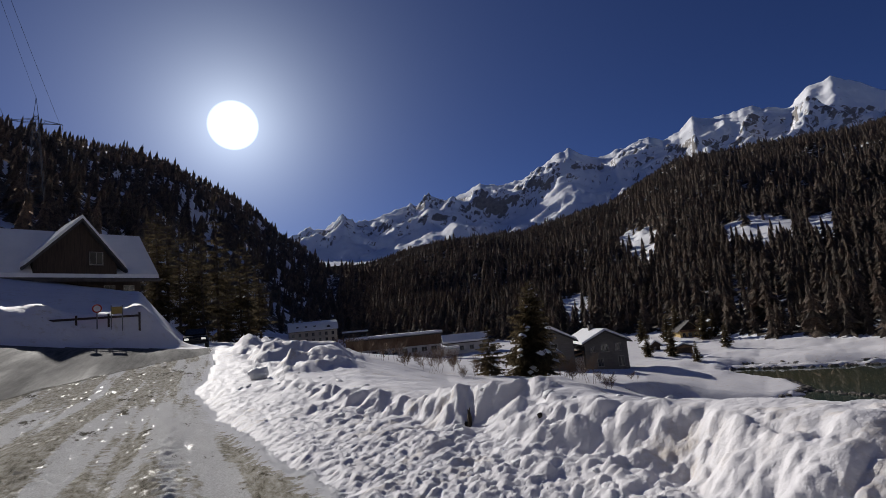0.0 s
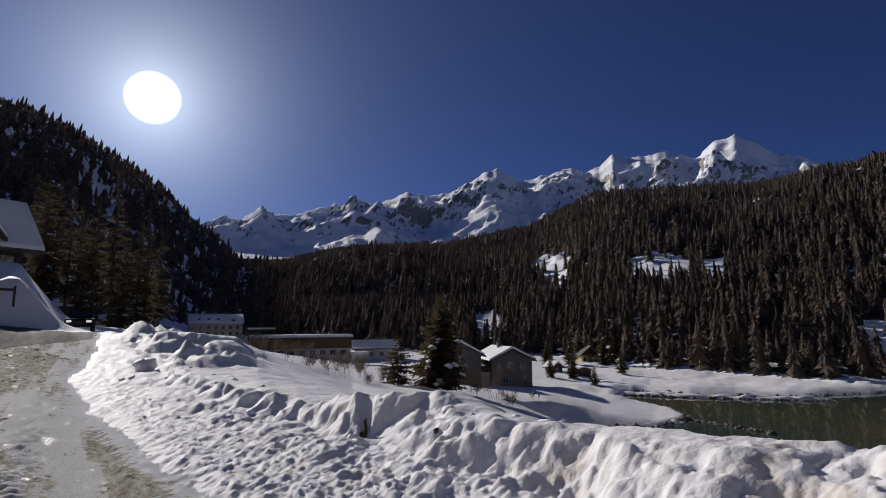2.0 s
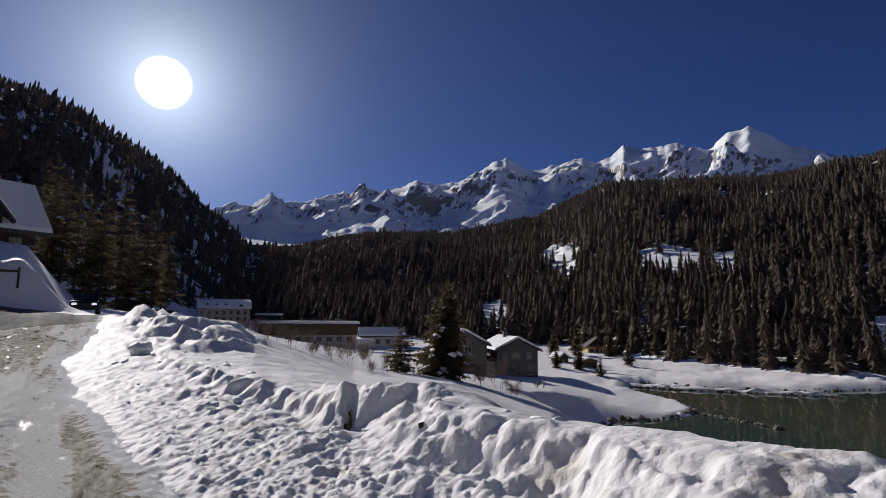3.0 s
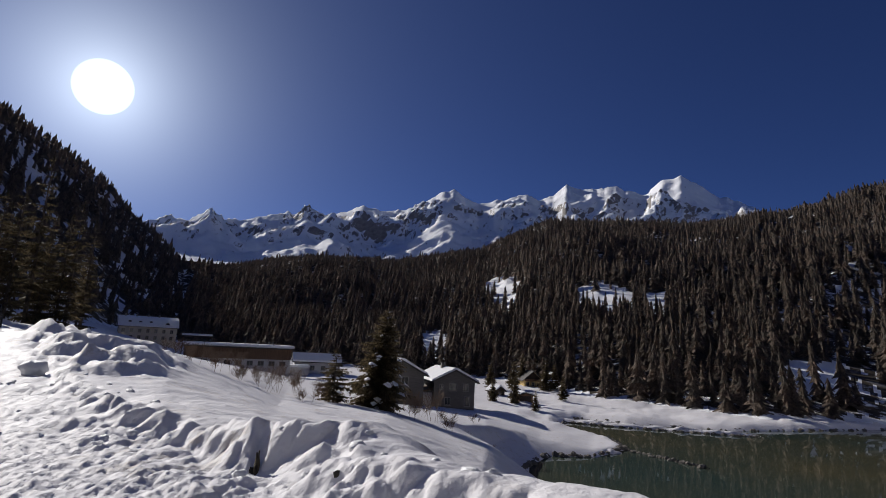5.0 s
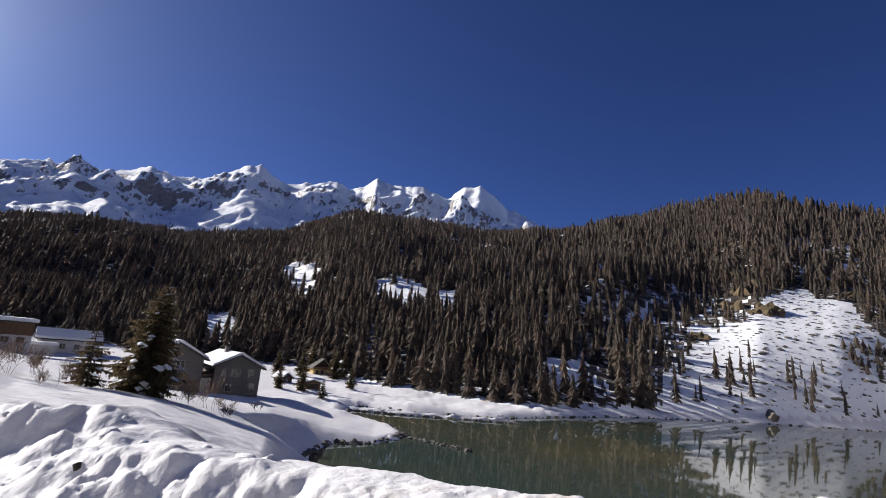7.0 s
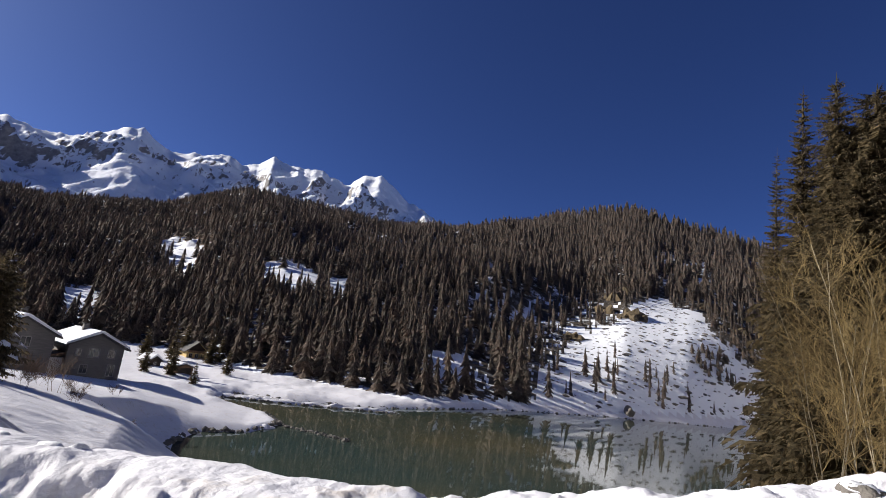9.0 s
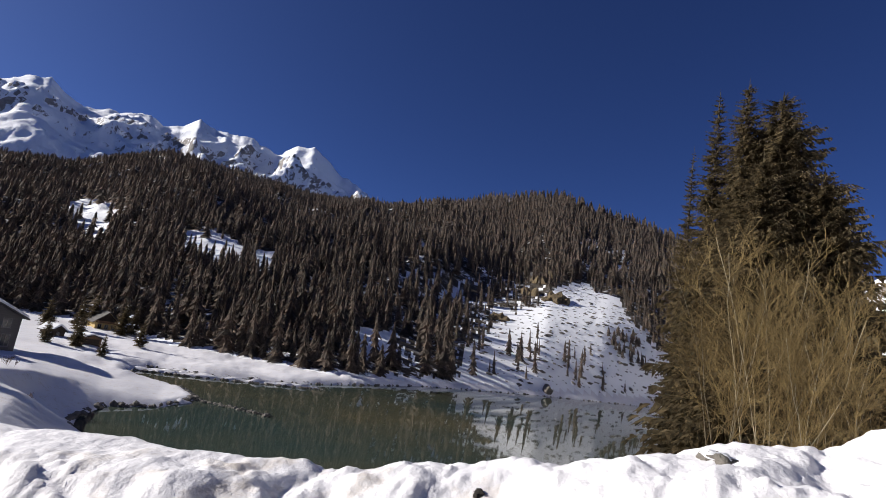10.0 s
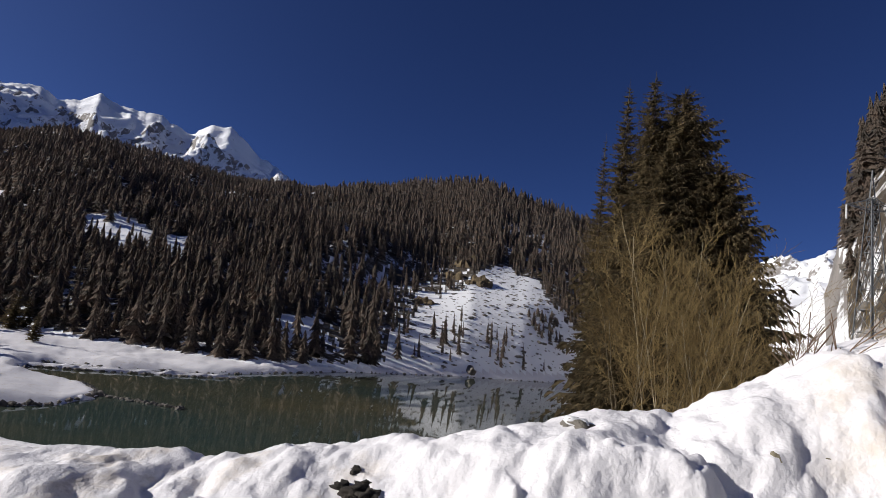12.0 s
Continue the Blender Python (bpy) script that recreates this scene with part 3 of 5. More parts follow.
def grid_sheet():
    azs = np.concatenate([np.arange(-180, -114, 3.0), np.arange(-114, 48, 0.235), np.arange(48, 180, 3.0)])
    rs = np.concatenate([[0.35, 0.8], np.geomspace(1.3, 2.6, 40), np.geomspace(2.6, 11, 270)[1:], np.geomspace(11, 16, 40)[1:], np.geomspace(16, 60, 90)[1:], np.geomspace(60, 1800, 190)[1:], np.linspace(1800, 3420, 135)[1:], [3700, 4300]])
    A, Rr = np.meshgrid(np.radians(azs), rs, indexing="ij")
    X, Y = -Rr * np.sin(A), Rr * np.cos(A)
    Z = ground_height(X, Y)
    return azs, rs, X, Y, Z


AZS, RS_, GX, GY, GZ = grid_sheet()
NA, NR = GX.shape
IDX = np.arange(NA * NR).reshape(NA, NR)
nxt = np.roll(IDX, -1, axis=0)
QUADS = np.stack([IDX[:, :-1], nxt[:, :-1], nxt[:, 1:], IDX[:, 1:]], -1)[:, :, ::-1].reshape(-1, 4)
VERTS = np.stack([GX.ravel(), GY.ravel(), GZ.ravel()], -1)
MID = VERTS[QUADS].mean(1)
MS, MQ = along(MID[:, 0], MID[:, 1])
MR = np.hypot(MID[:, 0], MID[:, 1])
MAZ = -np.degrees(np.arctan2(MID[:, 0], MID[:, 1]))
IS_ROAD = on_road(MS, MQ) & (MR < 60)
IS_RANGE = MR > 1800
IS_HILL = (MR > FOOT_R(MAZ)) & ~IS_RANGE


def open_slope(az, el):
    """Clearings in the woods, and the scree above the far shore."""
    wob = 0.9 * fbm(az * 0.35, el * 0.5, 4)

    def blob(a, e, ra, re):
        return ((az - a) / ra) ** 2 + ((el - e) / re) ** 2 + wob * 1.2 < 1
    clear = blob(-21.2, 5.4, 1.9, 2.0) | blob(-31.0, 5.8, 2.9, 1.7) | blob(-36.3, 5.4, 1.5, 1.4) | blob(-13.8, 0.0, 2.0, 1.7)
    clear |= blob(-69.5, 12.4, 1.0, 0.5) | blob(-72.6, 11.6, 1.3, 0.45) | blob(-73.0, 10.4, 0.7, 0.7)
    clear |= blob(-48.5, -1.6, 2.4, 2.0) | blob(-56, 5.0, 1.3, 0.7) | blob(-61.5, 4.0, 1.4, 0.8)
    clear |= (fbm(az * 1.5, el * 2.4 + 5, 4, 0.6) > 0.24) & (az < -50) & (az > -67) & (el < 7.5)
    scree = (az < -58) & (az > -82) & (el < 9.0 - 0.75 * np.abs(az + 69.5) + 1.2 * wob)
    return clear, scree


CLEAR, SCREE = open_slope(MAZ, np.degrees(np.arctan2(MID[:, 2] - 12, MR)))
IS_OPEN = IS_HILL & (CLEAR | SCREE | ((MAZ < -84) & (MAZ > -99.6)) | (MR < FOOT_R(MAZ) + 4) | ((MAZ > 11) & (fbm(MID[:, 0] / 45, MID[:, 1] / 45, 5, 0.6) > 0.06)))
IS_HILL &= ~IS_OPEN


def sheet_part(name, mask, mat):
    q = QUADS[mask]
    used = np.unique(q)
    back = np.zeros(len(VERTS), np.int64)
    back[used] = np.arange(len(used))
    return link_mesh(name, VERTS[used], back[q], mat)


ground = tagged(sheet_part("ground", ~(IS_ROAD | IS_RANGE | IS_HILL | IS_OPEN), SNOW), "snow-covered ground with ploughed banks sloping to the lake", "ground", kind="structure")
road = tagged(sheet_part("road", IS_ROAD, ROAD), "icy village road with packed snow and meltwater", "road", kind="structure")
# how near a point of the road lies to its snowy rim
rx_, ry_ = np.array([v.co[:2] for v in road.data.vertices]).T
rs_, rq_ = along(rx_, ry_)
road.data.attributes.new("rim", "FLOAT", "POINT").data.foreach_set("value", np.clip((rq_ - edge(rs_) + 0.55) / 0.55, 0, 1).astype(np.float32))
tagged(sheet_part("open_slope", IS_OPEN, HILL_SNOW), "bright snowy scree and clearings between the woods", "slope", kind="structure")
hill = tagged(sheet_part("wooded_hillside", IS_HILL, FOREST_FLOOR), "steep snowy hillside under dark conifer forest", "hillside", kind="structure")
far_range = tagged(sheet_part("mountain_range", IS_RANGE, SLOPE), "snow-covered rocky mountain range on the skyline", "mountain", kind="structure")
centre = link_mesh("road_patch", [VERTS[i].tolist() for i in IDX[:, 0]], [list(range(NA))], ROAD)
centre.data.flip_normals()
tagged(centre, "icy road surface underfoot", "road", kind="structure")
lake = tagged(link_mesh("water", [(10, -60, 0), (430, -60, 0), (430, 135, 0), (10, 135, 0)], [[0, 1, 2, 3]], WATER, False),
              "still dark green lake reflecting the far slope", "lake", kind="structure")
# ---------- woods ----------
def height_at(x, y):
    return ground_height(np.atleast_1d(np.asarray(x, float)), np.atleast_1d(np.asarray(y, float)))


def conifers(pos, heights, widths, tiers, points, seed):
    """Many conifers in one mesh: each a stack of drooping ragged skirts on a point."""
    rng = np.random.RandomState(seed)
    n = len(pos)
    # the woods lean a little up the valley on its one side, and down on the other
    turn = np.arctan2(-pos[:, 0], pos[:, 1])
    lean = np.stack([np.cos(turn), np.sin(turn)], -1) * 0.13 * np.clip((np.degrees(turn) + 22) / 36, -0.6, 1)[:, None] + 0.018 * rng.randn(n, 2)
    bulge = 0.65 + 0.45 * rng.rand(n)                 # slim or full crowns
    k = np.arange(points * 2)
    verts = []
    for tier in range(tiers):
        f0 = tier / tiers
        zb = 0.03 + 0.90 * f0 ** 0.95                 # skirt's foot as a share of the height
        zt = min(1.0, zb + 1.5 * (0.94 / tiers) + 0.03)
        rad = ((1 - zb) ** bulge * (0.78 + 0.44 * rng.rand(n)))[:, None]
        ang = k[None, :] * np.pi / points + rng.rand(n, 1) * 6.28
        rr = rad * np.where(k % 2 == 0, 1.0, 0.55)[None, :] * (0.6 + 0.6 * rng.rand(n, points * 2)) * widths[:, None]
        zz = (zb + np.where(k % 2 == 0, -0.03, 0.025)[None, :] + 0.045 * (rng.rand(n, points * 2) - 0.5)) * heights[:, None]
        lx, ly = lean[:, :1], lean[:, 1:]
        ring = np.stack([pos[:, :1] + rr * np.cos(ang) + lx * zz, pos[:, 1:2] + rr * np.sin(ang) + ly * zz, pos[:, 2:3] + zz], -1)
        tip = np.stack([pos[:, 0] + lean[:, 0] * zt * heights, pos[:, 1] + lean[:, 1] * zt * heights, pos[:, 2] + zt * heights], -1)[:, None]
        verts.append(np.concatenate([ring, tip], 1))
    per = points * 2 + 1
    V = np.stack(verts, 1).reshape(-1, 3)
    tri = np.stack([k, (k + 1) % (points * 2), np.full_like(k, points * 2)], -1)
    base = (np.arange(n * tiers) * per)[:, None, None]
    return V, (tri[None] + base).reshape(-1, 3)


def scatter(r0, r1, spacing, a0, a1, seed):
    """Evenly strewn places: one for each cell of a loose grid in angle and distance."""
    rng = np.random.RandomState(seed)
    xs, ys, k = [], [], 0
    r = r0
    while r < r1:
        n = max(1, int(radians(a1 - a0) * r / spacing))
        az = a0 + (a1 - a0) * (np.arange(n) + rng.rand(n)) / n
        rr = r + spacing * 1.3 * (rng.rand(n) - 0.5)
        xs.append(-rr * np.sin(np.radians(az)))
        ys.append(rr * np.cos(np.radians(az)))
        r += spacing
    x, y = np.concatenate(xs), np.concatenate(ys)
    return x, y, np.hypot(x, y), -np.degrees(np.arctan2(x, y)), rng


def keep_tree(x, y, z, r, az, rng):
    el = np.degrees(np.arctan2(z - 12, r))
    ok = (r > FOOT_R(az) + 2) & (r < CREST_R(az) * 1.06)
    clear, talus = open_slope(az, el)
    sparse = (az < -50) & (az > -68) & (el < 8) & (rng.rand(len(x)) < 0.25 + 0.5 * (fbm(x * 0.03, y * 0.03, 3) > 0.0))
    sparse |= talus & (rng.rand(len(x)) < np.where(el < 2.0, np.where(az > -71.0, 0.62, 0.92), 0.98))
    valley = (az < -86) & (az > -99.4)
    bluff = (az < -96.5) & ((el < 7) | (az > -99.6))
    return ok & ~bluff & ~(clear & (rng.rand(len(x)) < 0.88)) & ~sparse & ~valley


def wood(name, label, r0, r1, spacing, a0, a1, tiers, points, tall, seed):
    x, y, r, az, rng = scatter(r0, r1, spacing, a0, a1, seed)
    z = height_at(x, y)
    ok = keep_tree(x, y, z, r, az, rng)
    x, y, z, r = x[ok], y[ok], z[ok], r[ok]
    h = tall * (0.45 + 0.75 * rng.rand(len(x)) ** 1.3)
    w = h * (0.20 + 0.12 * rng.rand(len(x)))
    scree = (az[ok] < -58) & (z < 12 + 0.15 * r)
    h, w = np.where(scree, h * 0.9, h), np.where(scree, w * 0.5, w)
    V, F = conifers(np.stack([x, y, z - 0.5], -1), h, w, tiers, points, seed)
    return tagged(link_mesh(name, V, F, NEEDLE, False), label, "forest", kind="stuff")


wood("shore_forest", "dense dark spruce forest above the far lake shore", 100, 380, 4.4, -110, 10.3, 10, 6, 12.0, 11)
wood("middle_forest", "dense dark spruce forest on the hillside", 380, 760, 6.2, -110, 10.3, 7, 5, 14.5, 12)
wood("upper_forest", "dark conifer forest up to the ridge", 760, 1600, 8.2, -84, 10.5, 5, 4, 12.5, 13)
wood("shaded_forest", "dark conifer forest on the shaded valley side", 420, 1250, 10.8, 10.0, 60, 4, 4, 15, 14)
wood("shaded_wood", "dark spruce wood on the shaded slope behind the chalet", 100, 420, 6.6, 10.0, 60, 6, 5, 11, 15)


# low brush on the scree
bx_, by_, br_, ba_, brng = scatter(215, 330, 2.6, -77.5, -72.0, 51)
bz_ = height_at(bx_, by_)
be_ = np.degrees(np.arctan2(bz_ - 12, br_))
brush = (((ba_ + 74.4) / 1.9) ** 2 + ((be_ - 2.2 - 0.45 * (ba_ + 74.4)) / 1.5) ** 2 + 1.3 * fbm(ba_ * 0.8, be_ * 0.8, 3) < 0.75) & (brng.rand(len(bx_)) < 0.8)
bh_ = 3.0 + 2.2 * brng.rand(brush.sum())
V, F = conifers(np.stack([bx_, by_, bz_ - 0.3], -1)[brush], bh_, bh_ * 0.36, 4, 5, 52)
tagged(link_mesh("scree_brush", V, F, NEEDLE, False), "dark low brush growing on the snowy scree", "bushes", kind="stuff")
# ---------- helpers for things ----------
def part(name, bm, mat, parent, label="", smooth=False):
    """One bmesh as one mesh object under a thing or a part."""
    me = bpy.data.meshes.new(name)
    bmesh.ops.recalc_face_normals(bm, faces=bm.faces)
    bm.to_mesh(me)
    bm.free()
    me.materials.append(mat)
    if smooth:
        me.polygons.foreach_set("use_smooth", np.full(len(me.polygons), True))
    ob = new(name, me)
    ob.parent = parent
    return tagged(ob, label) if label else ob


def mesh_part(name, V, F, mat, parent, label=""):
    ob = link_mesh(name, V, F, mat, False)
    ob.parent = parent
    return tagged(ob, label) if label else ob


def thing(name, m, label, category, group=""):
    ob = new(name)
    ob.empty_display_size = 0.3
    ob.matrix_world = m
    return tagged(ob, label, category, group)


def box(bm, x0, y0, z0, x1, y1, z1, bevel=0.0):
    r = bmesh.ops.create_cube(bm, size=1.0, matrix=Matrix.Translation(((x0 + x1) / 2, (y0 + y1) / 2, (z0 + z1) / 2)) @ Matrix.Diagonal((x1 - x0, y1 - y0, z1 - z0, 1)))
    if bevel:
        bmesh.ops.bevel(bm, geom=list({e for v in r["verts"] for e in v.link_edges}), offset=bevel, segments=1, affect="EDGES")
    return bm


def boxed(*size, bevel=0.0):
    return box(bmesh.new(), *size, bevel=bevel)


def prism(bm, profile, y0, y1):
    """A profile in x and z, drawn out along y."""
    a = [bm.verts.new((x, y0, z)) for x, z in profile]
    b = [bm.verts.new((x, y1, z)) for x, z in profile]
    n = len(profile)
    bm.faces.new(a)
    bm.faces.new(b[::-1])
    for i in range(n):
        bm.faces.new((a[i], b[i], b[(i + 1) % n], a[(i + 1) % n]))
    return bm


def rod(bm, a, b, r0, r1=None, sides=5):
    a, b = Vector(a), Vector(b)
    r1 = r0 if r1 is None else r1
    z = (b - a).normalized()
    x = z.orthogonal().normalized()
    y = z.cross(x)
    rings = [[bm.verts.new(p + (x * math.cos(k * 6.2832 / sides) + y * math.sin(k * 6.2832 / sides)) * r) for k in range(sides)] for p, r in ((a, r0), (b, r1))]
    for k in range(sides):
        bm.faces.new((rings[0][k], rings[0][(k + 1) % sides], rings[1][(k + 1) % sides], rings[1][k]))
    bm.faces.new(rings[0][::-1])
    bm.faces.new(rings[1])
    return bm


def polar(az, r):
    return -r * math.sin(radians(az)), r * math.cos(radians(az))


def at_polar(az, r, sink=0.0):
    x, y = polar(az, r)
    return x, y, float(height_at(x, y)[0]) - sink


def land(az, el, ex=0.0, ey=0.0, ez=12.0, start=1.5):
    """Where a line of sight from a point over the road meets the ground."""
    d = np.geomspace(start, 2500, 3000)
    x = ex - d * math.sin(radians(az)) * math.cos(radians(el))
    y = ey + d * math.cos(radians(az)) * math.cos(radians(el))
    z = ez + d * math.sin(radians(el))
    under = np.nonzero(height_at(x, y) > z)[0]
    i = under[0] if len(under) else len(d) - 1
    return float(x[i]), float(y[i]), float(height_at(x[i], y[i])[0])


# ---------- buildings ----------
def window(parent, x, y, z, w, h, face="front", bars=1):
    """A framed window lying on a wall. face: front looks along -y, left along -x, right along +x."""
    turn = {"front": 0, "left": -90, "right": 90}[face]
    win = new("window")
    win.parent = parent
    win.matrix_local = pose(x, y, z, 0, 0, turn)
    bm = bmesh.new()
    for x0, x1, z0, z1 in ((-w / 2 - 0.08, -w / 2, 0, h), (w / 2, w / 2 + 0.08, 0, h), (-w / 2 - 0.08, w / 2 + 0.08, -0.08, 0), (-w / 2 - 0.08, w / 2 + 0.08, h, h + 0.08)):
        box(bm, x0, -0.06, z0, x1, 0.05, z1)
    for k in range(bars):
        c = -w / 2 + w * (k + 1) / (bars + 1)
        box(bm, c - 0.03, -0.05, 0, c + 0.03, 0.03, h)
    part("frame", bm, FRAME_PAINT, win)
    part("pane", boxed(-w / 2, -0.015, 0, w / 2, 0.03, h), GLASS, win)
    part("sill", boxed(-w / 2 - 0.12, -0.16, -0.14, w / 2 + 0.12, 0.02, -0.085), FRAME_PAINT, win)
    return win


def chimney(parent, x, y, z0, z1, w=0.6, mat=None):
    c = part("chimney", boxed(x - w / 2, y - w / 2, z0, x + w / 2, y + w / 2, z1, bevel=0.03), mat or PLASTER, parent)
    part("chimney_cap", boxed(x - w / 2 - 0.08, y - w / 2 - 0.08, z1 + 0.004, x + w / 2 + 0.08, y + w / 2 + 0.08, z1 + 0.14, bevel=0.03), SHINGLE, c)


def gable_house(name, m, label, width, depth, eave, ridge, wall_mat, roof_mat, over=0.6, snow=0.35, base=1.5, shift=0.0, group="", category="house"):
    """Gable end on -y, ridge along y. base: how far the walls go down into the slope. shift: ridge off the middle."""
    h = thing(name, m, label, category, group)
    w = width / 2
    part("wall", prism(bmesh.new(), [(-w, -base), (w, -base), (w, eave), (shift, ridge), (-w, eave)], 0, depth), wall_mat, h)
    pl, pr = (ridge - eave) / (w + shift), (ridge - eave) / (w - shift)
    t = 0.22
    part("roof", prism(bmesh.new(), [(-w - over, eave - pl * over + 0.01), (shift, ridge + 0.01), (w + over, eave - pr * over + 0.01),
                                     (w + over, eave - pr * over + t), (shift, ridge + t), (-w - over, eave - pl * over + t)], -over, depth + over), roof_mat, h)
    if not snow:
        return h
    u, v, g = t + 0.01, over - 0.12, snow
    bm = prism(bmesh.new(), [(-w - v, eave - pl * v + u), (shift, ridge + u), (w + v, eave - pr * v + u), (w + v - 0.1, eave - pr * v + u + g),
                             (shift + 0.25, ridge + u + g - 0.05), (shift - 0.25, ridge + u + g - 0.05), (-w - v + 0.1, eave - pl * v + u + g)], -v, depth + v)
    part("roof_snow", bm, ROOF_SNOW, h, "thick white snow layer")
    return h


# two grey houses above the lake
hx, hy, hz = at_polar(-16.4, 94.0)
house = gable_house("house", pose(hx, hy, hz + 0.1, 0, 0, 3), "grey weathered two-storey house with snow-covered gable roof", 7.2, 10.0, 4.3, 6.0, GREY_WALL, SHINGLE, 0.7, 0.35, 3.0, group="grey lakeside houses")
for wx, wz, ww, wh in ((-0.3, 2.8, 1.3, 1.1), (-2.3, 2.9, 0.6, 0.8), (-1.2, 0.5, 0.9, 1.1), (2.0, 2.8, 0.9, 1.1), (2.3, 0.3, 0.9, 1.5)):
    window(house, wx, -0.002, wz, ww, wh)
window(house, -3.602, 6.8, 2.7, 1.0, 1.1, "left")
chimney(house, -0.6, 5.0, 5.6, 7.1, 0.7, GREY_WALL)
porch = part("porch", boxed(-5.3, 1.0, -1.5, -3.62, 4.6, 2.3, bevel=0.02), PALE_PLASTER, house, "pale plastered porch")
part("porch_roof", prism(bmesh.new(), [(-5.7, 2.32), (-3.62, 2.8), (-3.62, 3.1), (-5.7, 2.6)], 0.6, 5.0), BROWN_WOOD, porch)
part("porch_door", boxed(-5.33, 2.1, 0, -5.28, 3.1, 2.05), BROWN_WOOD, porch)

hx, hy, hz = at_polar(-10.9, 88.0)
house_a = gable_house("house", pose(hx, hy, hz + 0.1, 0, 0, 2), "grey weathered house with snowy roof behind the young spruce", 7.4, 11.5, 4.5, 6.4, GREY_WALL, SHINGLE, 0.7, 0.35, 3.0, group="grey lakeside houses")
for wx, wz, ww, wh in ((0.6, 2.9, 1.0, 1.1), (-1.8, 2.9, 1.0, 1.1), (0.4, 0.6, 1.2, 1.2), (-2.1, 0.4, 1.0, 1.2)):
    window(house_a, wx, -0.002, wz, ww, wh)
for wy in (2.5, 6.0, 9.5):
    window(house_a, -3.702, wy, 2.8, 1.0, 1.1, "left")
chimney(house_a, 0.8, 5.5, 5.9, 7.5, 0.7, GREY_WALL)

# long low building with a timber upper wall
lx, ly = polar(5.2, 143)
lz = float(height_at(lx, ly)[0])
barn = thing("long_building", pose(lx, ly, lz + 0.2, 0, 0, 12), "long brown timber building with deep snow on its roof", "building")
part("wall", boxed(-12.2, 0, -3, 12.2, 8, 1.7), PALE_PLASTER, barn, "pale lower wall")
part("timber_wall", boxed(-12.25, -0.35, 1.7, 12.25, 8.2, 4.2), BROWN_WOOD, barn)
part("roof", prism(bmesh.new(), [(-12.9, 4.2), (12.9, 4.2), (12.9, 4.5), (-12.9, 4.5)], -1.2, 9.0), SHINGLE, barn)
part("roof_snow", boxed(-12.8, -1.1, 4.51, 12.8, 8.9, 5.25, bevel=0.2), ROOF_SNOW, barn, "deep white snow layer")
for k in range(9):
    window(barn, -10.5 + 2.6 * k, -0.002, 0.2, 1.3, 1.0)
for cx in (-8, -6.8, -1.5, 1.5, 4.6, 7.4, 8.3):
    chimney(barn, cx, 4.5, 4.6, 5.9, 0.35, STEEL)

bx, by = polar(-2.3, 168)
bz = float(height_at(bx, by)[0])
shed = gable_house("storage_building", pose(bx + 6, by, bz, 0, 0, 92), "pale low building with a snow-covered roof", 8.0, 13.0, 3.2, 5.0, PALE_PLASTER, SHINGLE, 0.6, 0.5, 2.0, category="building")
for k in range(4):
    window(shed, -4.002, 1.8 + 3.0 * k, 1.0, 1.1, 1.1, "left")
for cy in (3, 6, 9.5):
    chimney(shed, 0.4, cy, 4.8, 6.2, 0.35, STEEL)
bx, by = polar(0.0, 158)
annex = thing("low_annex", pose(bx, by, float(height_at(bx, by)[0]), 0, 0, 5), "low flat-roofed annex under thick snow", "building")
part("wall", boxed(-4, 0, -2, 4, 5, 2.0), PALE_PLASTER, annex)
part("roof_snow", boxed(-4.3, -0.3, 2.004, 4.3, 5.3, 2.7, bevel=0.2), ROOF_SNOW, annex)

# large plastered house by the road's bend
gx, gy = polar(13.4, 168)
gz = 12 + 168 * math.tan(radians(-0.75))
hotel = thing("guest_house", pose(gx, gy, gz, 0, 0, 18) @ Matrix.Scale(0.76, 4), "cream plastered guest house with snowy mansard roof and dormers", "house")
part("wall", boxed(-9.2, 0, -3, 9.2, 10, 4.4), PLASTER, hotel)
CROSS = Matrix(((0, 1, 0, 0), (1, 0, 0, 0), (0, 0, 1, 0), (0, 0, 0, 1)))
hotel_roof = part("roof", prism(bmesh.new(), [(-0.6, 4.4), (10.6, 4.4), (8.6, 6.9), (5.0, 7.9), (1.4, 6.9)], -9.6, 9.6), SHINGLE, hotel)
hotel_snow = part("roof_snow", prism(bmesh.new(), [(-0.75, 4.55), (1.3, 7.0), (5.0, 8.0), (8.7, 7.0), (10.7, 4.55), (10.7, 4.85), (8.9, 7.3), (5.0, 8.35), (1.1, 7.3), (-0.75, 4.85)], -9.7, 9.7), ROOF_SNOW, hotel, "white snow layer on the roof")
for ob in (hotel_roof, hotel_snow):
    ob.matrix_local = CROSS
    ob.data.flip_normals()
dormer = part("dormer", prism(bmesh.new(), [(4.5, 4.2), (7.3, 4.2), (7.3, 5.0), (5.9, 6.5), (4.5, 5.0)], -0.25, 3.0), PLASTER, hotel)
part("dormer_snow", prism(bmesh.new(), [(4.1, 4.75), (5.9, 6.6), (7.7, 4.75), (7.7, 5.1), (5.9, 7.0), (4.1, 5.1)], -0.5, 3.6), ROOF_SNOW, dormer)
for k in range(7):
    window(hotel, -7.8 + 2.55 * k, -0.002, 2.5, 0.9, 1.2)
    window(hotel, -7.8 + 2.55 * k, -0.002, 0.2, 0.9, 1.2)
window(hotel, 5.9, -0.255, 4.9, 1.1, 1.2)
for k in range(4):
    chimney(hotel, -7.5 + 3.6 * k, 4.2, 7.6, 9.0, 0.55)
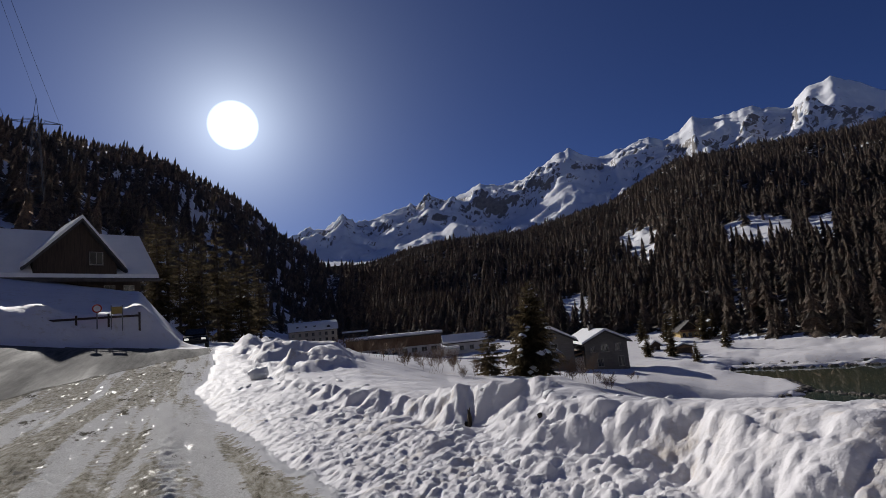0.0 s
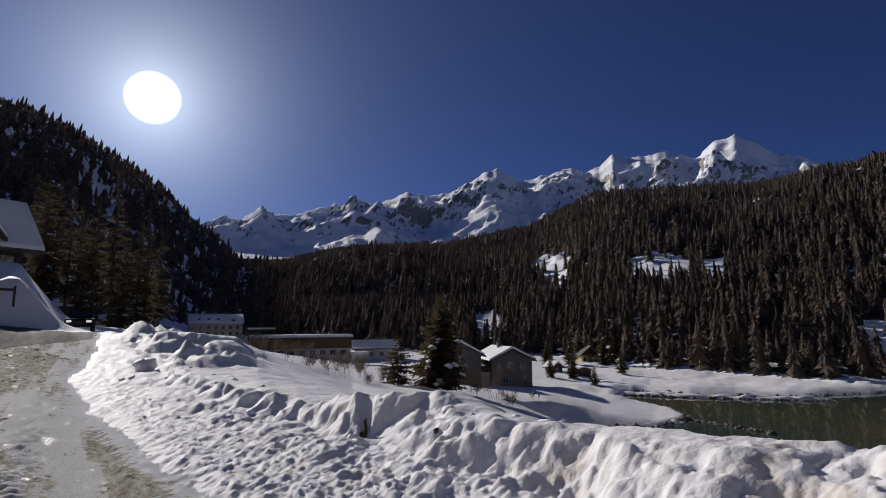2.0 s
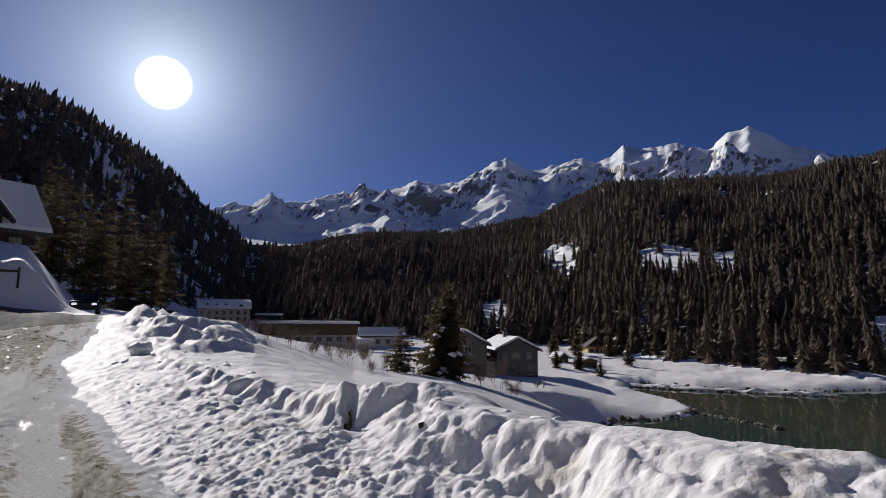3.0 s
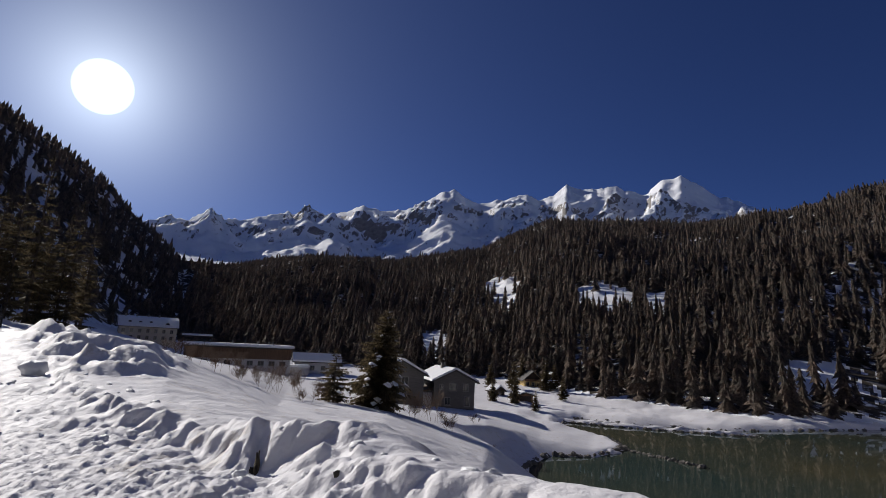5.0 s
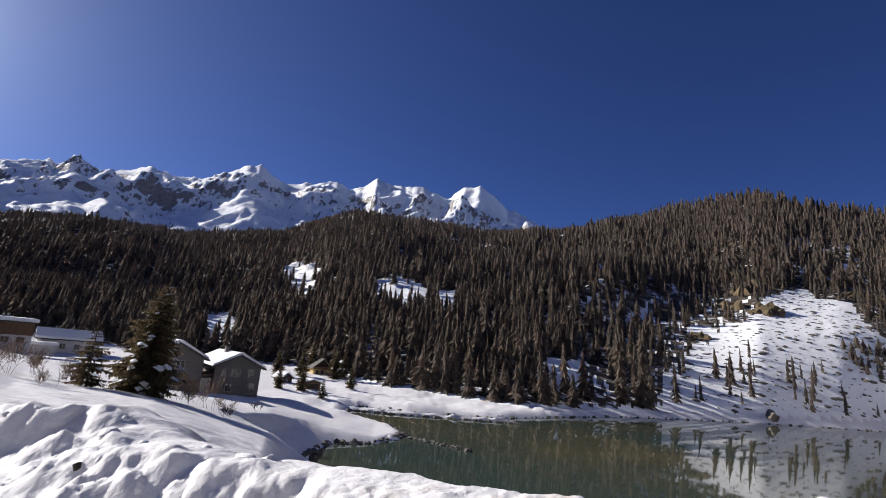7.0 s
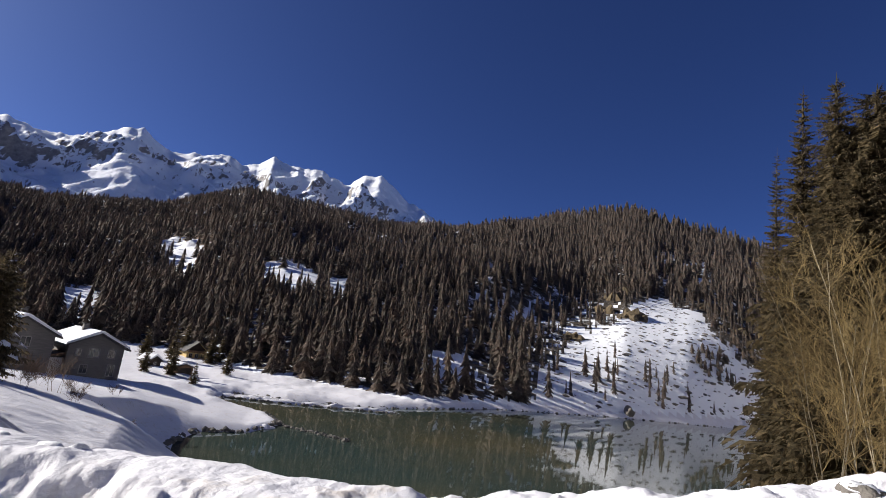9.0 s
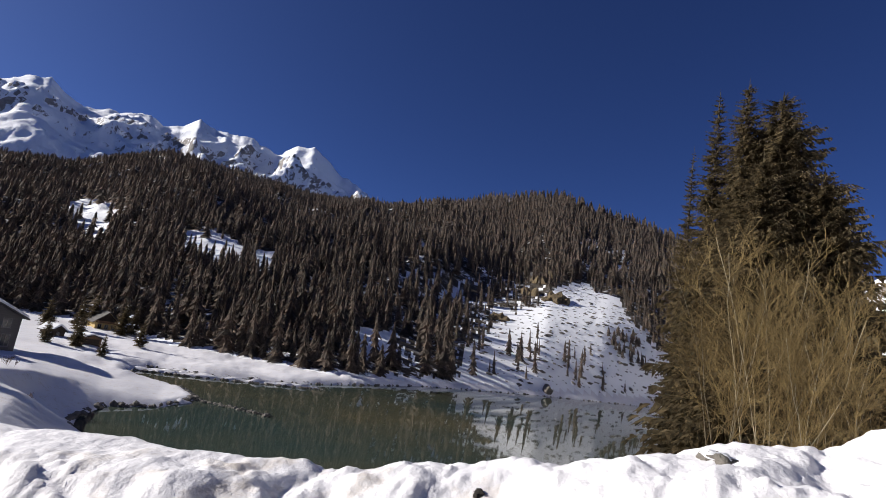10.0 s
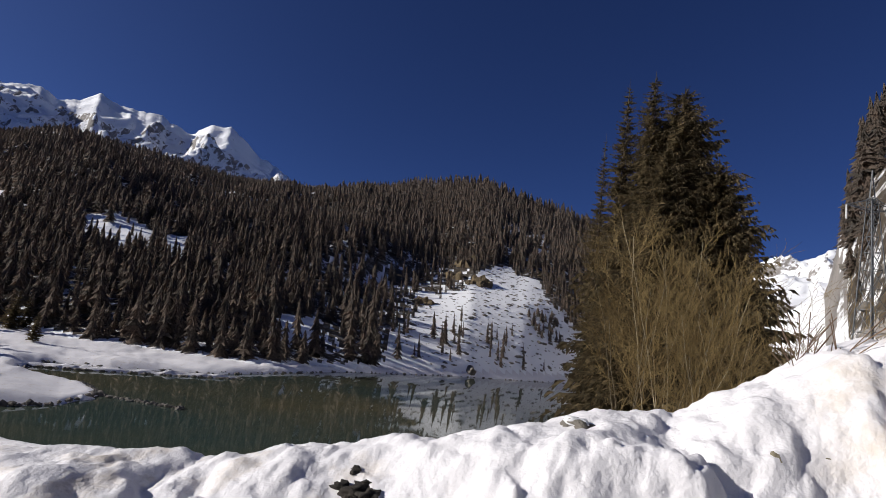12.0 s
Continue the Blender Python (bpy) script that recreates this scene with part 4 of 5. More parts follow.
for k in range(3):
    part("roof_window", boxed(-6.5 + 3.3 * k, 0.1, 5.7, -5.6 + 3.3 * k, 0.9, 6.5), DARK_WOOD, hotel)
cx_, cy_ = polar(9.2, 150)
canopy = thing("open_shelter", pose(cx_, cy_, float(height_at(cx_, cy_)[0]), 0, 0, 10), "open shelter with a snow-laden flat roof", "shelter")
part("roof", boxed(-3.6, -2, 5.2, 3.6, 2, 5.45), SHINGLE, canopy)
part("roof_snow", boxed(-3.5, -1.9, 5.454, 3.5, 1.9, 5.95, bevel=0.15), ROOF_SNOW, canopy)
for px in (-3.2, 3.2):
    for py in (-1.7, 1.7):
        part("post", boxed(px - 0.1, py - 0.1, -2, px + 0.1, py + 0.1, 5.2), BROWN_WOOD, canopy)

# big dark chalet above the road
cx_, cy_ = polar(33.6, 66)
cz_ = 12 + 66 * math.tan(radians(4.6))
chalet = thing("chalet", pose(cx_, cy_, cz_, 0, 0, 50) @ Matrix.Diagonal((0.86, 0.9, 0.92, 1)), "large dark timber chalet with broad snow-covered roof and front gable", "house")
part("wall", boxed(-7.2, 0.4, -3.5, 6.8, 9.0, 3.6), DARK_WOOD, chalet)
part("ground_floor", boxed(-7.3, 0.3, -3.6, 6.9, 9.1, 0.2), GREY_WALL, chalet, "grey lower storey")
roof = part("roof", prism(bmesh.new(), [(-1.6, 2.3), (4.6, 8.2), (10.6, 2.6), (10.6, 2.9), (4.6, 8.5), (-1.6, 2.6)], -9.0, 8.4), SHINGLE, chalet)
roof.matrix_local = CROSS
roof.data.flip_normals()
roof_s = part("roof_snow", prism(bmesh.new(), [(-1.45, 2.72), (4.6, 8.52), (10.45, 2.92), (10.3, 3.4), (4.9, 8.85), (4.3, 8.85), (-1.3, 3.2)], -8.9, 8.3), ROOF_SNOW, chalet, "smooth thick roof snow")
roof_s.matrix_local = CROSS
roof_s.data.flip_normals()
front = part("front_gable", prism(bmesh.new(), [(-5.0, 2.9), (3.4, 2.9), (3.4, 4.3), (-0.4, 8.9), (-5.0, 4.6)], -1.3, 3.0), DARK_WOOD, chalet, "dark timber front gable")
part("gable_roof", prism(bmesh.new(), [(-6.0, 3.5), (-0.4, 8.95), (4.4, 3.3), (4.4, 3.6), (-0.4, 9.3), (-6.0, 3.85)], -2.0, 4.2), SHINGLE, front)
part("gable_snow", prism(bmesh.new(), [(-5.9, 3.96), (-0.4, 9.31), (4.3, 3.75), (4.3, 4.1), (-0.4, 9.7), (-5.9, 4.4)], -1.95, 4.2), ROOF_SNOW, front)
window(chalet, 1.2, -1.305, 4.3, 1.3, 1.3)
for wx in (-5.6, -3.0, 3.2, 5.4):
    window(chalet, wx, 0.395, 0.8, 1.1, 1.2)
balcony = part("balcony", boxed(-7.0, -0.9, -0.1, 6.6, 0.38, 0.1), DARK_WOOD, chalet)
for k in range(23):
    part("baluster", boxed(-6.9 + 0.6 * k, -0.9, 0.1, -6.5 + 0.6 * k, -0.85, 0.95), DARK_WOOD, balcony)
part("rail", boxed(-7.0, -0.95, 0.95, 6.6, -0.8, 1.05), DARK_WOOD, balcony)

# small houses at the far end of the lake
vx, vy, vz = land(-24.3, -3.6)
villa = gable_house("chalet", pose(vx, vy, vz - 0.2, 0, 0, -4) @ Matrix.Scale(0.95, 4), "small yellow chalet with a dark timber gable below the forest", 5.6, 6.5, 2.6, 4.9, OCHRE, SHINGLE, 0.9, 0.0, 2.0)
part("gable_boards", prism(bmesh.new(), [(-2.7, 2.5), (2.7, 2.5), (0, 4.75)], -0.06, -0.01), DARK_WOOD, villa)
part("balcony", boxed(-2.7, -0.8, 1.9, 2.7, -0.02, 2.5), BROWN_WOOD, villa)
for wx in (-1.7, 0, 1.7):
    window(villa, wx, -0.002, 0.5, 0.8, 1.0)
ux, uy, uz = land(-23.6, -5.0)
garage = gable_house("garage", pose(ux, uy, uz - 0.2, 0, 0, 2) @ Matrix.Scale(0.8, 4), "low wooden garage under the yellow chalet", 4.2, 4.0, 1.7, 2.3, BROWN_WOOD, SHINGLE, 0.4, 0.3, 1.5, category="shed")
part("garage_door", boxed(-1.6, -0.05, 0, 1.6, -0.005, 1.5), DARK_WOOD, garage)
ux, uy, uz = land(-21.0, -4.6)
hut = gable_house("hut", pose(ux, uy, uz - 0.2, 0, 0, 20) @ Matrix.Scale(0.7, 4), "small dark hut with a snow-covered roof", 4.2, 4.2, 1.8, 3.1, DARK_WOOD, SHINGLE, 0.6, 0.5, 1.5)
window(hut, 0.0, -0.002, 0.6, 0.8, 0.8)
# ---------- single trees and shrubs ----------
def frond_mesh(rng, origin, out, length, droop, V, F):
    """One drooping bough: a thin spine with many narrow sprays to both sides and below."""
    side = Vector((-out.y, out.x, 0)).normalized()
    steps = 7
    pts = []
    for k in range(steps + 1):
        t = k / steps
        pts.append(origin + out * (length * t) + Vector((0, 0, length * (0.10 * t - droop * t * t + 0.16 * t ** 3))))
    for k in range(steps):
        a, b = pts[k], pts[k + 1]
        w = 0.03 * length * (1 - k / steps) + 0.01
        i = len(V)
        V.extend([a + side * w, a - side * w, b])
        F.append((i, i + 1, i + 2))
        t = (k + 0.6) / steps
        for sgn in (-1, 1):
            for rep in range(2):
                reach = length * (0.34 * (1 - t) + 0.13) * rng.uniform(0.6, 1.15)
                base = a.lerp(b, rng.random())
                tip = base + side * sgn * reach * rng.uniform(0.45, 0.9) + out * reach * rng.uniform(0.3, 0.9) - Vector((0, 0, reach * rng.uniform(0.15, 0.75)))
                wid = reach * 0.19
                i = len(V)
                V.extend([base + out * wid, base - out * wid, tip])
                F.append((i, i + 1, i + 2))
                mid = base.lerp(tip, 0.5)
                low = mid - Vector((0, 0, reach * rng.uniform(0.2, 0.45))) + out * reach * 0.15
                i = len(V)
                V.extend([mid + out * wid * 0.8, mid - out * wid * 0.8, low])
                F.append((i, i + 1, i + 2))


def spruce_parts(parent, tall, wide, seed, whorls, boughs, bare=0.06, mat=None, thin=1.0, snow=0.0, power=0.7):
    rng = random.Random(seed)
    V, F = [], []
    SV, SF = [], []
    for k in range(whorls):
        t = (k + rng.uniform(-0.3, 0.3)) / whorls
        z = tall * (bare + (1 - bare) * max(t, 0) ** 0.95)
        reach = wide * (1 - min(max(t, 0), 0.99)) ** power * rng.uniform(0.75, 1.12) + 0.035 * wide
        if t < 0.12:
            reach *= 0.75
        n = max(4, int(boughs * (1 - 0.55 * t)))
        a0 = rng.uniform(0, 6.28)
        for b in range(n):
            if rng.random() > thin:
                continue
            a = a0 + 6.283 * b / n + rng.uniform(-0.25, 0.25)
            out = Vector((math.cos(a), math.sin(a), 0))
            o = Vector((0, 0, z + rng.uniform(-0.4, 0.4) * tall / whorls)) + out * 0.02 * wide
            ln = reach * rng.uniform(0.7, 1.15)
            frond_mesh(rng, o, out, ln, 0.42 - 0.30 * t + rng.uniform(-0.08, 0.08), V, F)
            if rng.random() < snow:
                c = o + out * ln * rng.uniform(0.45, 0.9) + Vector((0, 0, 0.0))
                s2 = Vector((-out.y, out.x, 0)) * ln * 0.16
                i = len(SV)
                SV.extend([c + s2 + out * 0.1, c - s2, c + out * ln * 0.22 - Vector((0, 0, 0.10 * ln)), c + Vector((0, 0, 0.07 * ln))])
                SF.extend([(i, i + 2, i + 3), (i + 2, i + 1, i + 3), (i + 1, i, i + 3)])
    i = len(V)
    top = Vector((0, 0, tall * 1.02))
    V.extend([Vector((0.04 * wide, 0, tall * 0.93)), Vector((-0.02 * wide, 0.03 * wide, tall * 0.93)), Vector((-0.02 * wide, -0.03 * wide, tall * 0.93)), top])
    F.extend([(i, i + 1, i + 3), (i + 1, i + 2, i + 3), (i + 2, i, i + 3)])
    part("trunk", rod(bmesh.new(), (0, 0, -0.6), (0, 0, tall * 0.97), tall * 0.013 + 0.03, 0.02, 8), BARK, parent)
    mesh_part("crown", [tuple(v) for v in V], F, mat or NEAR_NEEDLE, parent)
    if SV:
        tagged(mesh_part("snow_load", [tuple(v) for v in SV], SF, ROOF_SNOW, parent, "clumps of snow on the boughs"), kind="stuff")


def spruce(m, label, tall, wide, seed, whorls=24, boughs=11, group="", mat=None, thin=1.0, snow=0.0, bare=0.06, power=0.7):
    t = thing("spruce_tree", m, label, "tree", group)
    spruce_parts(t, tall, wide, seed, whorls, boughs, bare, mat, thin, snow, power)
    return t


# young spruce beyond the snow wall, and the smaller one beside it
x, y = polar(-8.8, 41)
z = float(height_at(x, y)[0])
spruce(pose(x, y, z - 0.3, 0, 4, 20), "young dark spruce with patches of snow on the slope", 14.9 - z, 2.4, 3, 32, 16, "field spruces", snow=0.14)
x, y = polar(-4.6, 40)
z = float(height_at(x, y)[0])
spruce(pose(x, y, z - 0.2), "small snow-dusted spruce with an open crown", 3.9, 1.7, 4, 15, 10, "field spruces", thin=0.8, snow=0.15)

# tall spruces on the lake shore
tall_at = ((-83.3, 40, 28.4, 3.8), (-80.7, 41, 27.7, 2.5), (-86.3, 41, 27.0, 7.6), (-78.7, 45, 22.6, 1.7), (-89.8, 39, 20.5, 6.2), (-84.9, 38, 22.0, 5.0))
for k, (a, r, el, w) in enumerate(tall_at):
    x, y = polar(a, r)
    x, y = x + 1.0, y + 0.8
    z = float(height_at(x, y)[0])
    spruce(pose(x, y, z - 0.4, 0, 0, 70 * k), "tall old spruce on the lake shore, olive needles", 12 + r * math.tan(radians(el)) - z, w, 20 + k, 62, 20, "tall shore spruces", bare=0.12, power=0.58)

# trees between the chalet and the guest house
proto = []
for k in range(4):
    proto.append(spruce(pose(*at_polar(27.5 - 3.0 * k, 84 + 5 * k, 0.3), 0, 0, 40 * k), "dark spruce at the roadside below the wooded slope", 13.5 + 1.3 * k, 2.6, 40 + k, 17, 9, "roadside spruces", snow=0.03))
rng = random.Random(5)
for k in range(12):
    a, r = 28.2 - 0.85 * k + rng.uniform(-0.3, 0.3), rng.uniform(82, 112)
    s = rng.uniform(0.75, 1.2)
    copy_thing(proto[k % 4], pose(*at_polar(a, r, 0.3), 0, 0, rng.uniform(0, 360)) @ Matrix.Diagonal((s, s, s * rng.uniform(0.95, 1.15), 1)))

# small conifers on the flat beyond the lake
small = spruce(pose(*land(-24.6, -5.9), 0, 0, 10), "small snow-dusted conifer on the lake flat", 3.6, 1.05, 60, 20, 15, "small flat conifers", snow=0.12)
for a, el, s in ((-25.6, -3.9, 2.4), (-26.4, -3.7, 2.0), (-22.3, -3.9, 2.2), (-23.2, -3.4, 2.6), (-20.0, -4.0, 2.0), (-20.3, -5.2, 1.3), (-27.3, -4.7, 1.5), (-22.5, -5.3, 1.6)):
    copy_thing(small, pose(*land(a, el), 0, 0, a * 40) @ Matrix.Scale(s, 4))


def twig_cloud(rng, base, stems, tall, spread, levels, V, F, SV, SF, fan=(0, 6.283), lean=0.35, min_r=0.006, stout=1.0):
    """Stems that fork upwards into ever finer twigs, each a three-sided tapering piece."""
    def piece(a, b, ra, rb, VV, FF):
        z = (b - a).normalized()
        x = z.orthogonal().normalized()
        y = z.cross(x)
        i = len(VV)
        for p, r in ((a, ra), (b, rb)):
            for k in range(3):
                VV.append(p + (x * math.cos(k * 2.0944) + y * math.sin(k * 2.0944)) * r)
        for k in range(3):
            j = (k + 1) % 3
            FF.append((i + k, i + j, i + 3 + j, i + 3 + k))

    def grow(p, d, ln, r, lev):
        n = 4 if lev == 0 else 3 if lev < levels else 1
        for k in range(n):
            d = (d + Vector((rng.uniform(-1, 1), rng.uniform(-1, 1), rng.uniform(-0.3, 0.7))) * 0.16 + Vector((0, 0, 0.04))).normalized()
            q = p + d * (ln / n)
            r2 = max(r * 0.84, min_r)
            piece(p, q, r, r2, *((SV, SF) if lev < 2 else (V, F)))
            p, r = q, r2
            if lev < levels and (lev or k):
                for rep in range(3 if lev else 4):
                    if rng.random() < (0.8 if lev < 2 else 0.36):
                        a = rng.uniform(0, 6.283)
                        o = d.orthogonal().normalized()
                        o = Matrix.Rotation(a, 3, d) @ o
                        nd = (d * rng.uniform(0.75, 1.1) + o * rng.uniform(0.45, 1.0) + Vector((0, 0, 0.15))).normalized()
                        grow(p, nd, ln * rng.uniform(0.42, 0.66), max(r * 0.55, min_r), lev + 1)

    for k in range(stems):
        a = rng.uniform(*fan)
        d = Vector((math.cos(a) * lean * rng.uniform(0.2, 1.2), math.sin(a) * lean * rng.uniform(0.2, 1.2), 1)).normalized()
        p = base + Vector((math.cos(a), math.sin(a), 0)) * spread * rng.random()
        grow(p, d, tall * rng.uniform(0.55, 0.8), tall * 0.0055 * rng.uniform(0.7, 1.2) * stout + 0.003 * min(1.0, tall), 0)


def trim(V, F, top):
    """Leaves out the pieces that stand over the height wanted."""
    return V, [f for f in F if max(V[i].z for i in f) < top]


def bare_bush(name, m, label, category, stems, tall, spread, levels, seed, twig, stem, group="", lean=0.35, min_r=0.006, squeeze=1.05, stout=1.0):
    t = thing(name, m, label, category, group)
    V, F, SV, SF = [], [], [], []
    twig_cloud(random.Random(seed), Vector((0, 0, -0.15)), stems, tall, spread, levels, V, F, SV, SF, lean=lean, min_r=min_r, stout=stout)
    fit = tall / sorted(v.z for v in V + SV)[-max(1, len(V) // 60)]       # to the height wanted
    V, F = trim(V, F, tall / fit)
    SV, SF = trim(SV, SF, tall / fit)
    wide = fit * squeeze
    tagged(mesh_part("branchwork", [(v.x * wide, v.y * wide, v.z * fit) for v in SV], SF, stem, t), kind="stuff")
    if V:
        tagged(mesh_part("twigwork", [(v.x * wide, v.y * wide, v.z * fit) for v in V], F, twig, t), kind="stuff")
    return t


def willow(m, label, trunks, tall, fan, seed):
    """A leafless willow: pale trunks that part above the foot, side branches, and a haze of fine twigs."""
    t = thing("willow", m, label, "tree", "shore willows")
    rng = random.Random(seed)
    SV, SF, V, F = [], [], [], []

    def piece(a, b, ra, rb, VV, FF):
        z = (b - a).normalized()
        x = z.orthogonal().normalized()
        y = z.cross(x)
        i = len(VV)
        for p, r in ((a, ra), (b, rb)):
            for k in range(3):
                VV.append(p + (x * math.cos(k * 2.0944) + y * math.sin(k * 2.0944)) * r)
        for k in range(3):
            FF.append((i + k, i + (k + 1) % 3, i + 3 + (k + 1) % 3, i + 3 + k))

    def limb(p, d, ln, r, steps, bend, lift, VV, FF):
        """A bending tapering limb; gives back its points, directions and girths."""
        out = [(p, d, r)]
        for k in range(steps):
            d = (d + Vector((rng.gauss(0, 1), rng.gauss(0, 1), rng.gauss(0, 0.6))) * bend + Vector((0, 0, lift))).normalized()
            q, r2 = p + d * (ln / steps), max(r * (1 - 0.75 / steps), 0.005)
            piece(p, q, r, r2, VV, FF)
            p, r = q, r2
            out.append((p, d, r))
        return out

    def aside(d, spread):
        o = Matrix.Rotation(rng.uniform(0, 6.283), 3, d) @ d.orthogonal().normalized()
        return (d + o * spread * rng.uniform(0.7, 1.3)).normalized()

    for k in range(trunks):
        a = 6.283 * (k + rng.uniform(-0.3, 0.3)) / trunks
        out = Vector((math.cos(a), math.sin(a), 0))
        foot = limb(Vector((0, 0, -0.3)) + out * rng.uniform(0.1, 0.5), (out * 0.04 + Vector((0, 0, 1))).normalized(), tall * 0.30, tall * 0.0042, 3, 0.03, 0.05, SV, SF)
        p, d, r = foot[-1]
        stem = limb(p, (d + out * fan * rng.uniform(0.15, 1.0)).normalized(), tall * rng.uniform(0.45, 0.72), r, 9, 0.085, 0.03, SV, SF)
        for j in range(13):
            f0 = rng.uniform(0.08, 1.0)
            p, d, r = stem[min(int(f0 * 9), 9)]
            bough = limb(p, aside(d, 0.62), tall * 0.26 * (1 - 0.6 * f0) * rng.uniform(0.6, 1.2), max(r * 0.42, 0.012), 5, 0.10, 0.05, V, F)
            for i in range(5):
                p, d, r = bough[rng.randint(1, 5)]
                sprig = limb(p, aside(d, 0.7), tall * 0.085 * rng.uniform(0.6, 1.3), max(r * 0.5, 0.008), 3, 0.12, 0.06, V, F)
                for h in range(3):
                    p, d, r = sprig[rng.randint(1, 3)]
                    limb(p, aside(d, 0.6), tall * 0.05 * rng.uniform(0.6, 1.4), 0.0065, 2, 0.14, 0.06, V, F)
    tagged(mesh_part("branchwork", [tuple(v) for v in SV], SF, STEM, t), kind="stuff")
    tagged(mesh_part("twigwork", [tuple(v) for v in V], F, TWIG, t), kind="stuff")
    return t


# willow thicket in front of the tall spruces: angle, distance, height angle of its top, trunks, spread
for k, (a, r, el, st, fan) in enumerate(((-82.8, 25, 14.2, 6, 0.28), (-85.8, 25.5, 15.2, 7, 0.32), (-88.3, 26, 12.6, 5, 0.28), (-92.2, 27, 10.0, 6, 0.42), (-95.2, 27, 7.0, 5, 0.45), (-90.2, 24, 6.5, 5, 0.4))):
    x, y = polar(a, r)
    x, y = x + 1.0, y + 0.8
    z = max(float(height_at(x, y)[0]), 0.3)
    willow(pose(x, y, z, 0, 0, 50 * k), "leafless willow with pale stems and olive-yellow twigs on the shore", st, 12 + r * math.tan(radians(el)) - z, fan, 80 + k)
bx, by, bz = land(-97.0, 2.2, 1.0, 0.8)
bare_bush("shrub", pose(bx, by, bz), "thin leafless shrub standing out of the snow bank", "bush", 3, 0.085 * math.hypot(bx - 1.0, by - 0.8), 0.03, 1, 95, DRY_TWIG, DRY_TWIG, "", 0.25, 0.0015)

# brushwood on the snow field: angle, distance, height
for k, (a, r, tl) in enumerate(((5.4, 44, 1.5), (0.8, 40, 1.9), (-1.2, 44, 1.6), (8.0, 40, 1.2), (3.0, 48, 1.1), (-11.8, 46, 1.7), (-14.4, 43, 2.0), (-13.2, 50, 1.2), (-17.4, 52, 1.2), (-20.5, 58, 1.0), (10.2, 38, 1.0), (-3.2, 39, 1.3), (1.9, 36, 1.4), (4.2, 38, 0.9), (6.6, 36, 1.1), (-0.4, 47, 1.2), (7.2, 50, 1.3), (-12.6, 38, 1.3), (-15.8, 47, 1.0), (-2.2, 34, 0.8), (9.2, 45, 1.0), (-16.6, 39, 0.8), (-18.6, 66, 0.9))):
    bare_bush("shrub", pose(*at_polar(a, r), 0, 0, 77 * k), "leafless brown shrub poking out of the snow field", "bush", 4, tl * 1.2, 0.5, 2, 100 + k, DRY_TWIG, DRY_TWIG, "field shrubs", 0.5, 0.006)
# ---------- rocks, soil and shore ----------
def stone_mesh(rng, size, V, F, at, flat=0.7):
    """A rough angular stone of about 40 faces added to a list."""
    bm = bmesh.new()
    bmesh.ops.create_icosphere(bm, subdivisions=1, radius=1.0)
    off = Vector((rng.uniform(0, 99), rng.uniform(0, 99), rng.uniform(0, 99)))
    turn = Matrix.Rotation(rng.uniform(0, 6.28), 3, "Z")
    sx, sy = rng.uniform(0.7, 1.3), rng.uniform(0.7, 1.2)
    i = len(V)
    for v in bm.verts:
        k = 1 + 0.5 * noise.noise(v.co * 1.1 + off)
        p = turn @ Vector((v.co.x * sx * k, v.co.y * sy * k, v.co.z * flat * k))
        V.append(tuple(Vector(at) + p * size))
    for f in bm.faces:
        F.append(tuple(i + v.index for v in f.verts))
    bm.free()


def stones(name, label, places, mat, seed, flat=0.7, kind="stuff"):
    rng = random.Random(seed)
    V, F = [], []
    for x, y, z, s in places:
        stone_mesh(rng, s, V, F, (x, y, z), flat)
    return tagged(link_mesh(name, V, F, mat, False), label, "rocks", kind=kind)


rng = random.Random(31)
sx_, sy_, sr_, sa_, srng = scatter(190, 420, 3.4, -80, -58, 31)
sz_ = height_at(sx_, sy_)
se_ = np.degrees(np.arctan2(sz_ - 12, sr_))
bare_ = (se_ < 9.0 - 0.75 * np.abs(sa_ + 69.5)) & (sr_ > FOOT_R(sa_) + 1)
spots = []
for x, y, z in zip(sx_[bare_], sy_[bare_], sz_[bare_]):
    s = rng.choice((0.5, 0.6, 0.7, 0.9, 1.1, 1.4, 2.0))
    spots.append((float(x), float(y), float(z) - 0.28 * s, s))
stones("talus_boulders", "dark boulders half sunk in the snowy scree", spots, ROCK, 5, 0.42)

# boulders along the water's edge
spots = []
for (x0, y0), (x1, y1) in zip(SHORE_XY[6:15], SHORE_XY[7:16]):
    n = int(math.hypot(x1 - x0, y1 - y0) / 0.8)
    for k in range(n):
        t = (k + rng.random()) / n
        spots.append((x0 + (x1 - x0) * t + rng.uniform(-0.5, 0.5), y0 + (y1 - y0) * t + rng.uniform(-0.6, 0.6), rng.uniform(-0.1, 0.1), rng.choice((0.16, 0.22, 0.3, 0.4, 0.55))))
stones("shore_stones", "dark stones along the far waterline", spots, ROCK, 6)
tx, ty = polar(-33.0, 78.5)
ex_, ey_ = polar(-39.7, 72.0)
spots = [(tx + (ex_ - tx) * t + rng.uniform(-0.5, 0.5), ty + (ey_ - ty) * t + rng.uniform(-0.5, 0.5), rng.uniform(-0.15, 0.1), rng.uniform(0.2, 0.45)) for t in np.linspace(0, 1, 60)]
for (x0, y0), (x1, y1) in zip(SHORE_XY[0:5], SHORE_XY[1:6]):
    for t in np.linspace(0, 1, 16):
        spots.append((x0 + (x1 - x0) * t + rng.uniform(-0.3, 0.3), y0 + (y1 - y0) * t + rng.uniform(-0.3, 0.3), rng.uniform(-0.1, 0.25), rng.uniform(0.25, 0.6)))
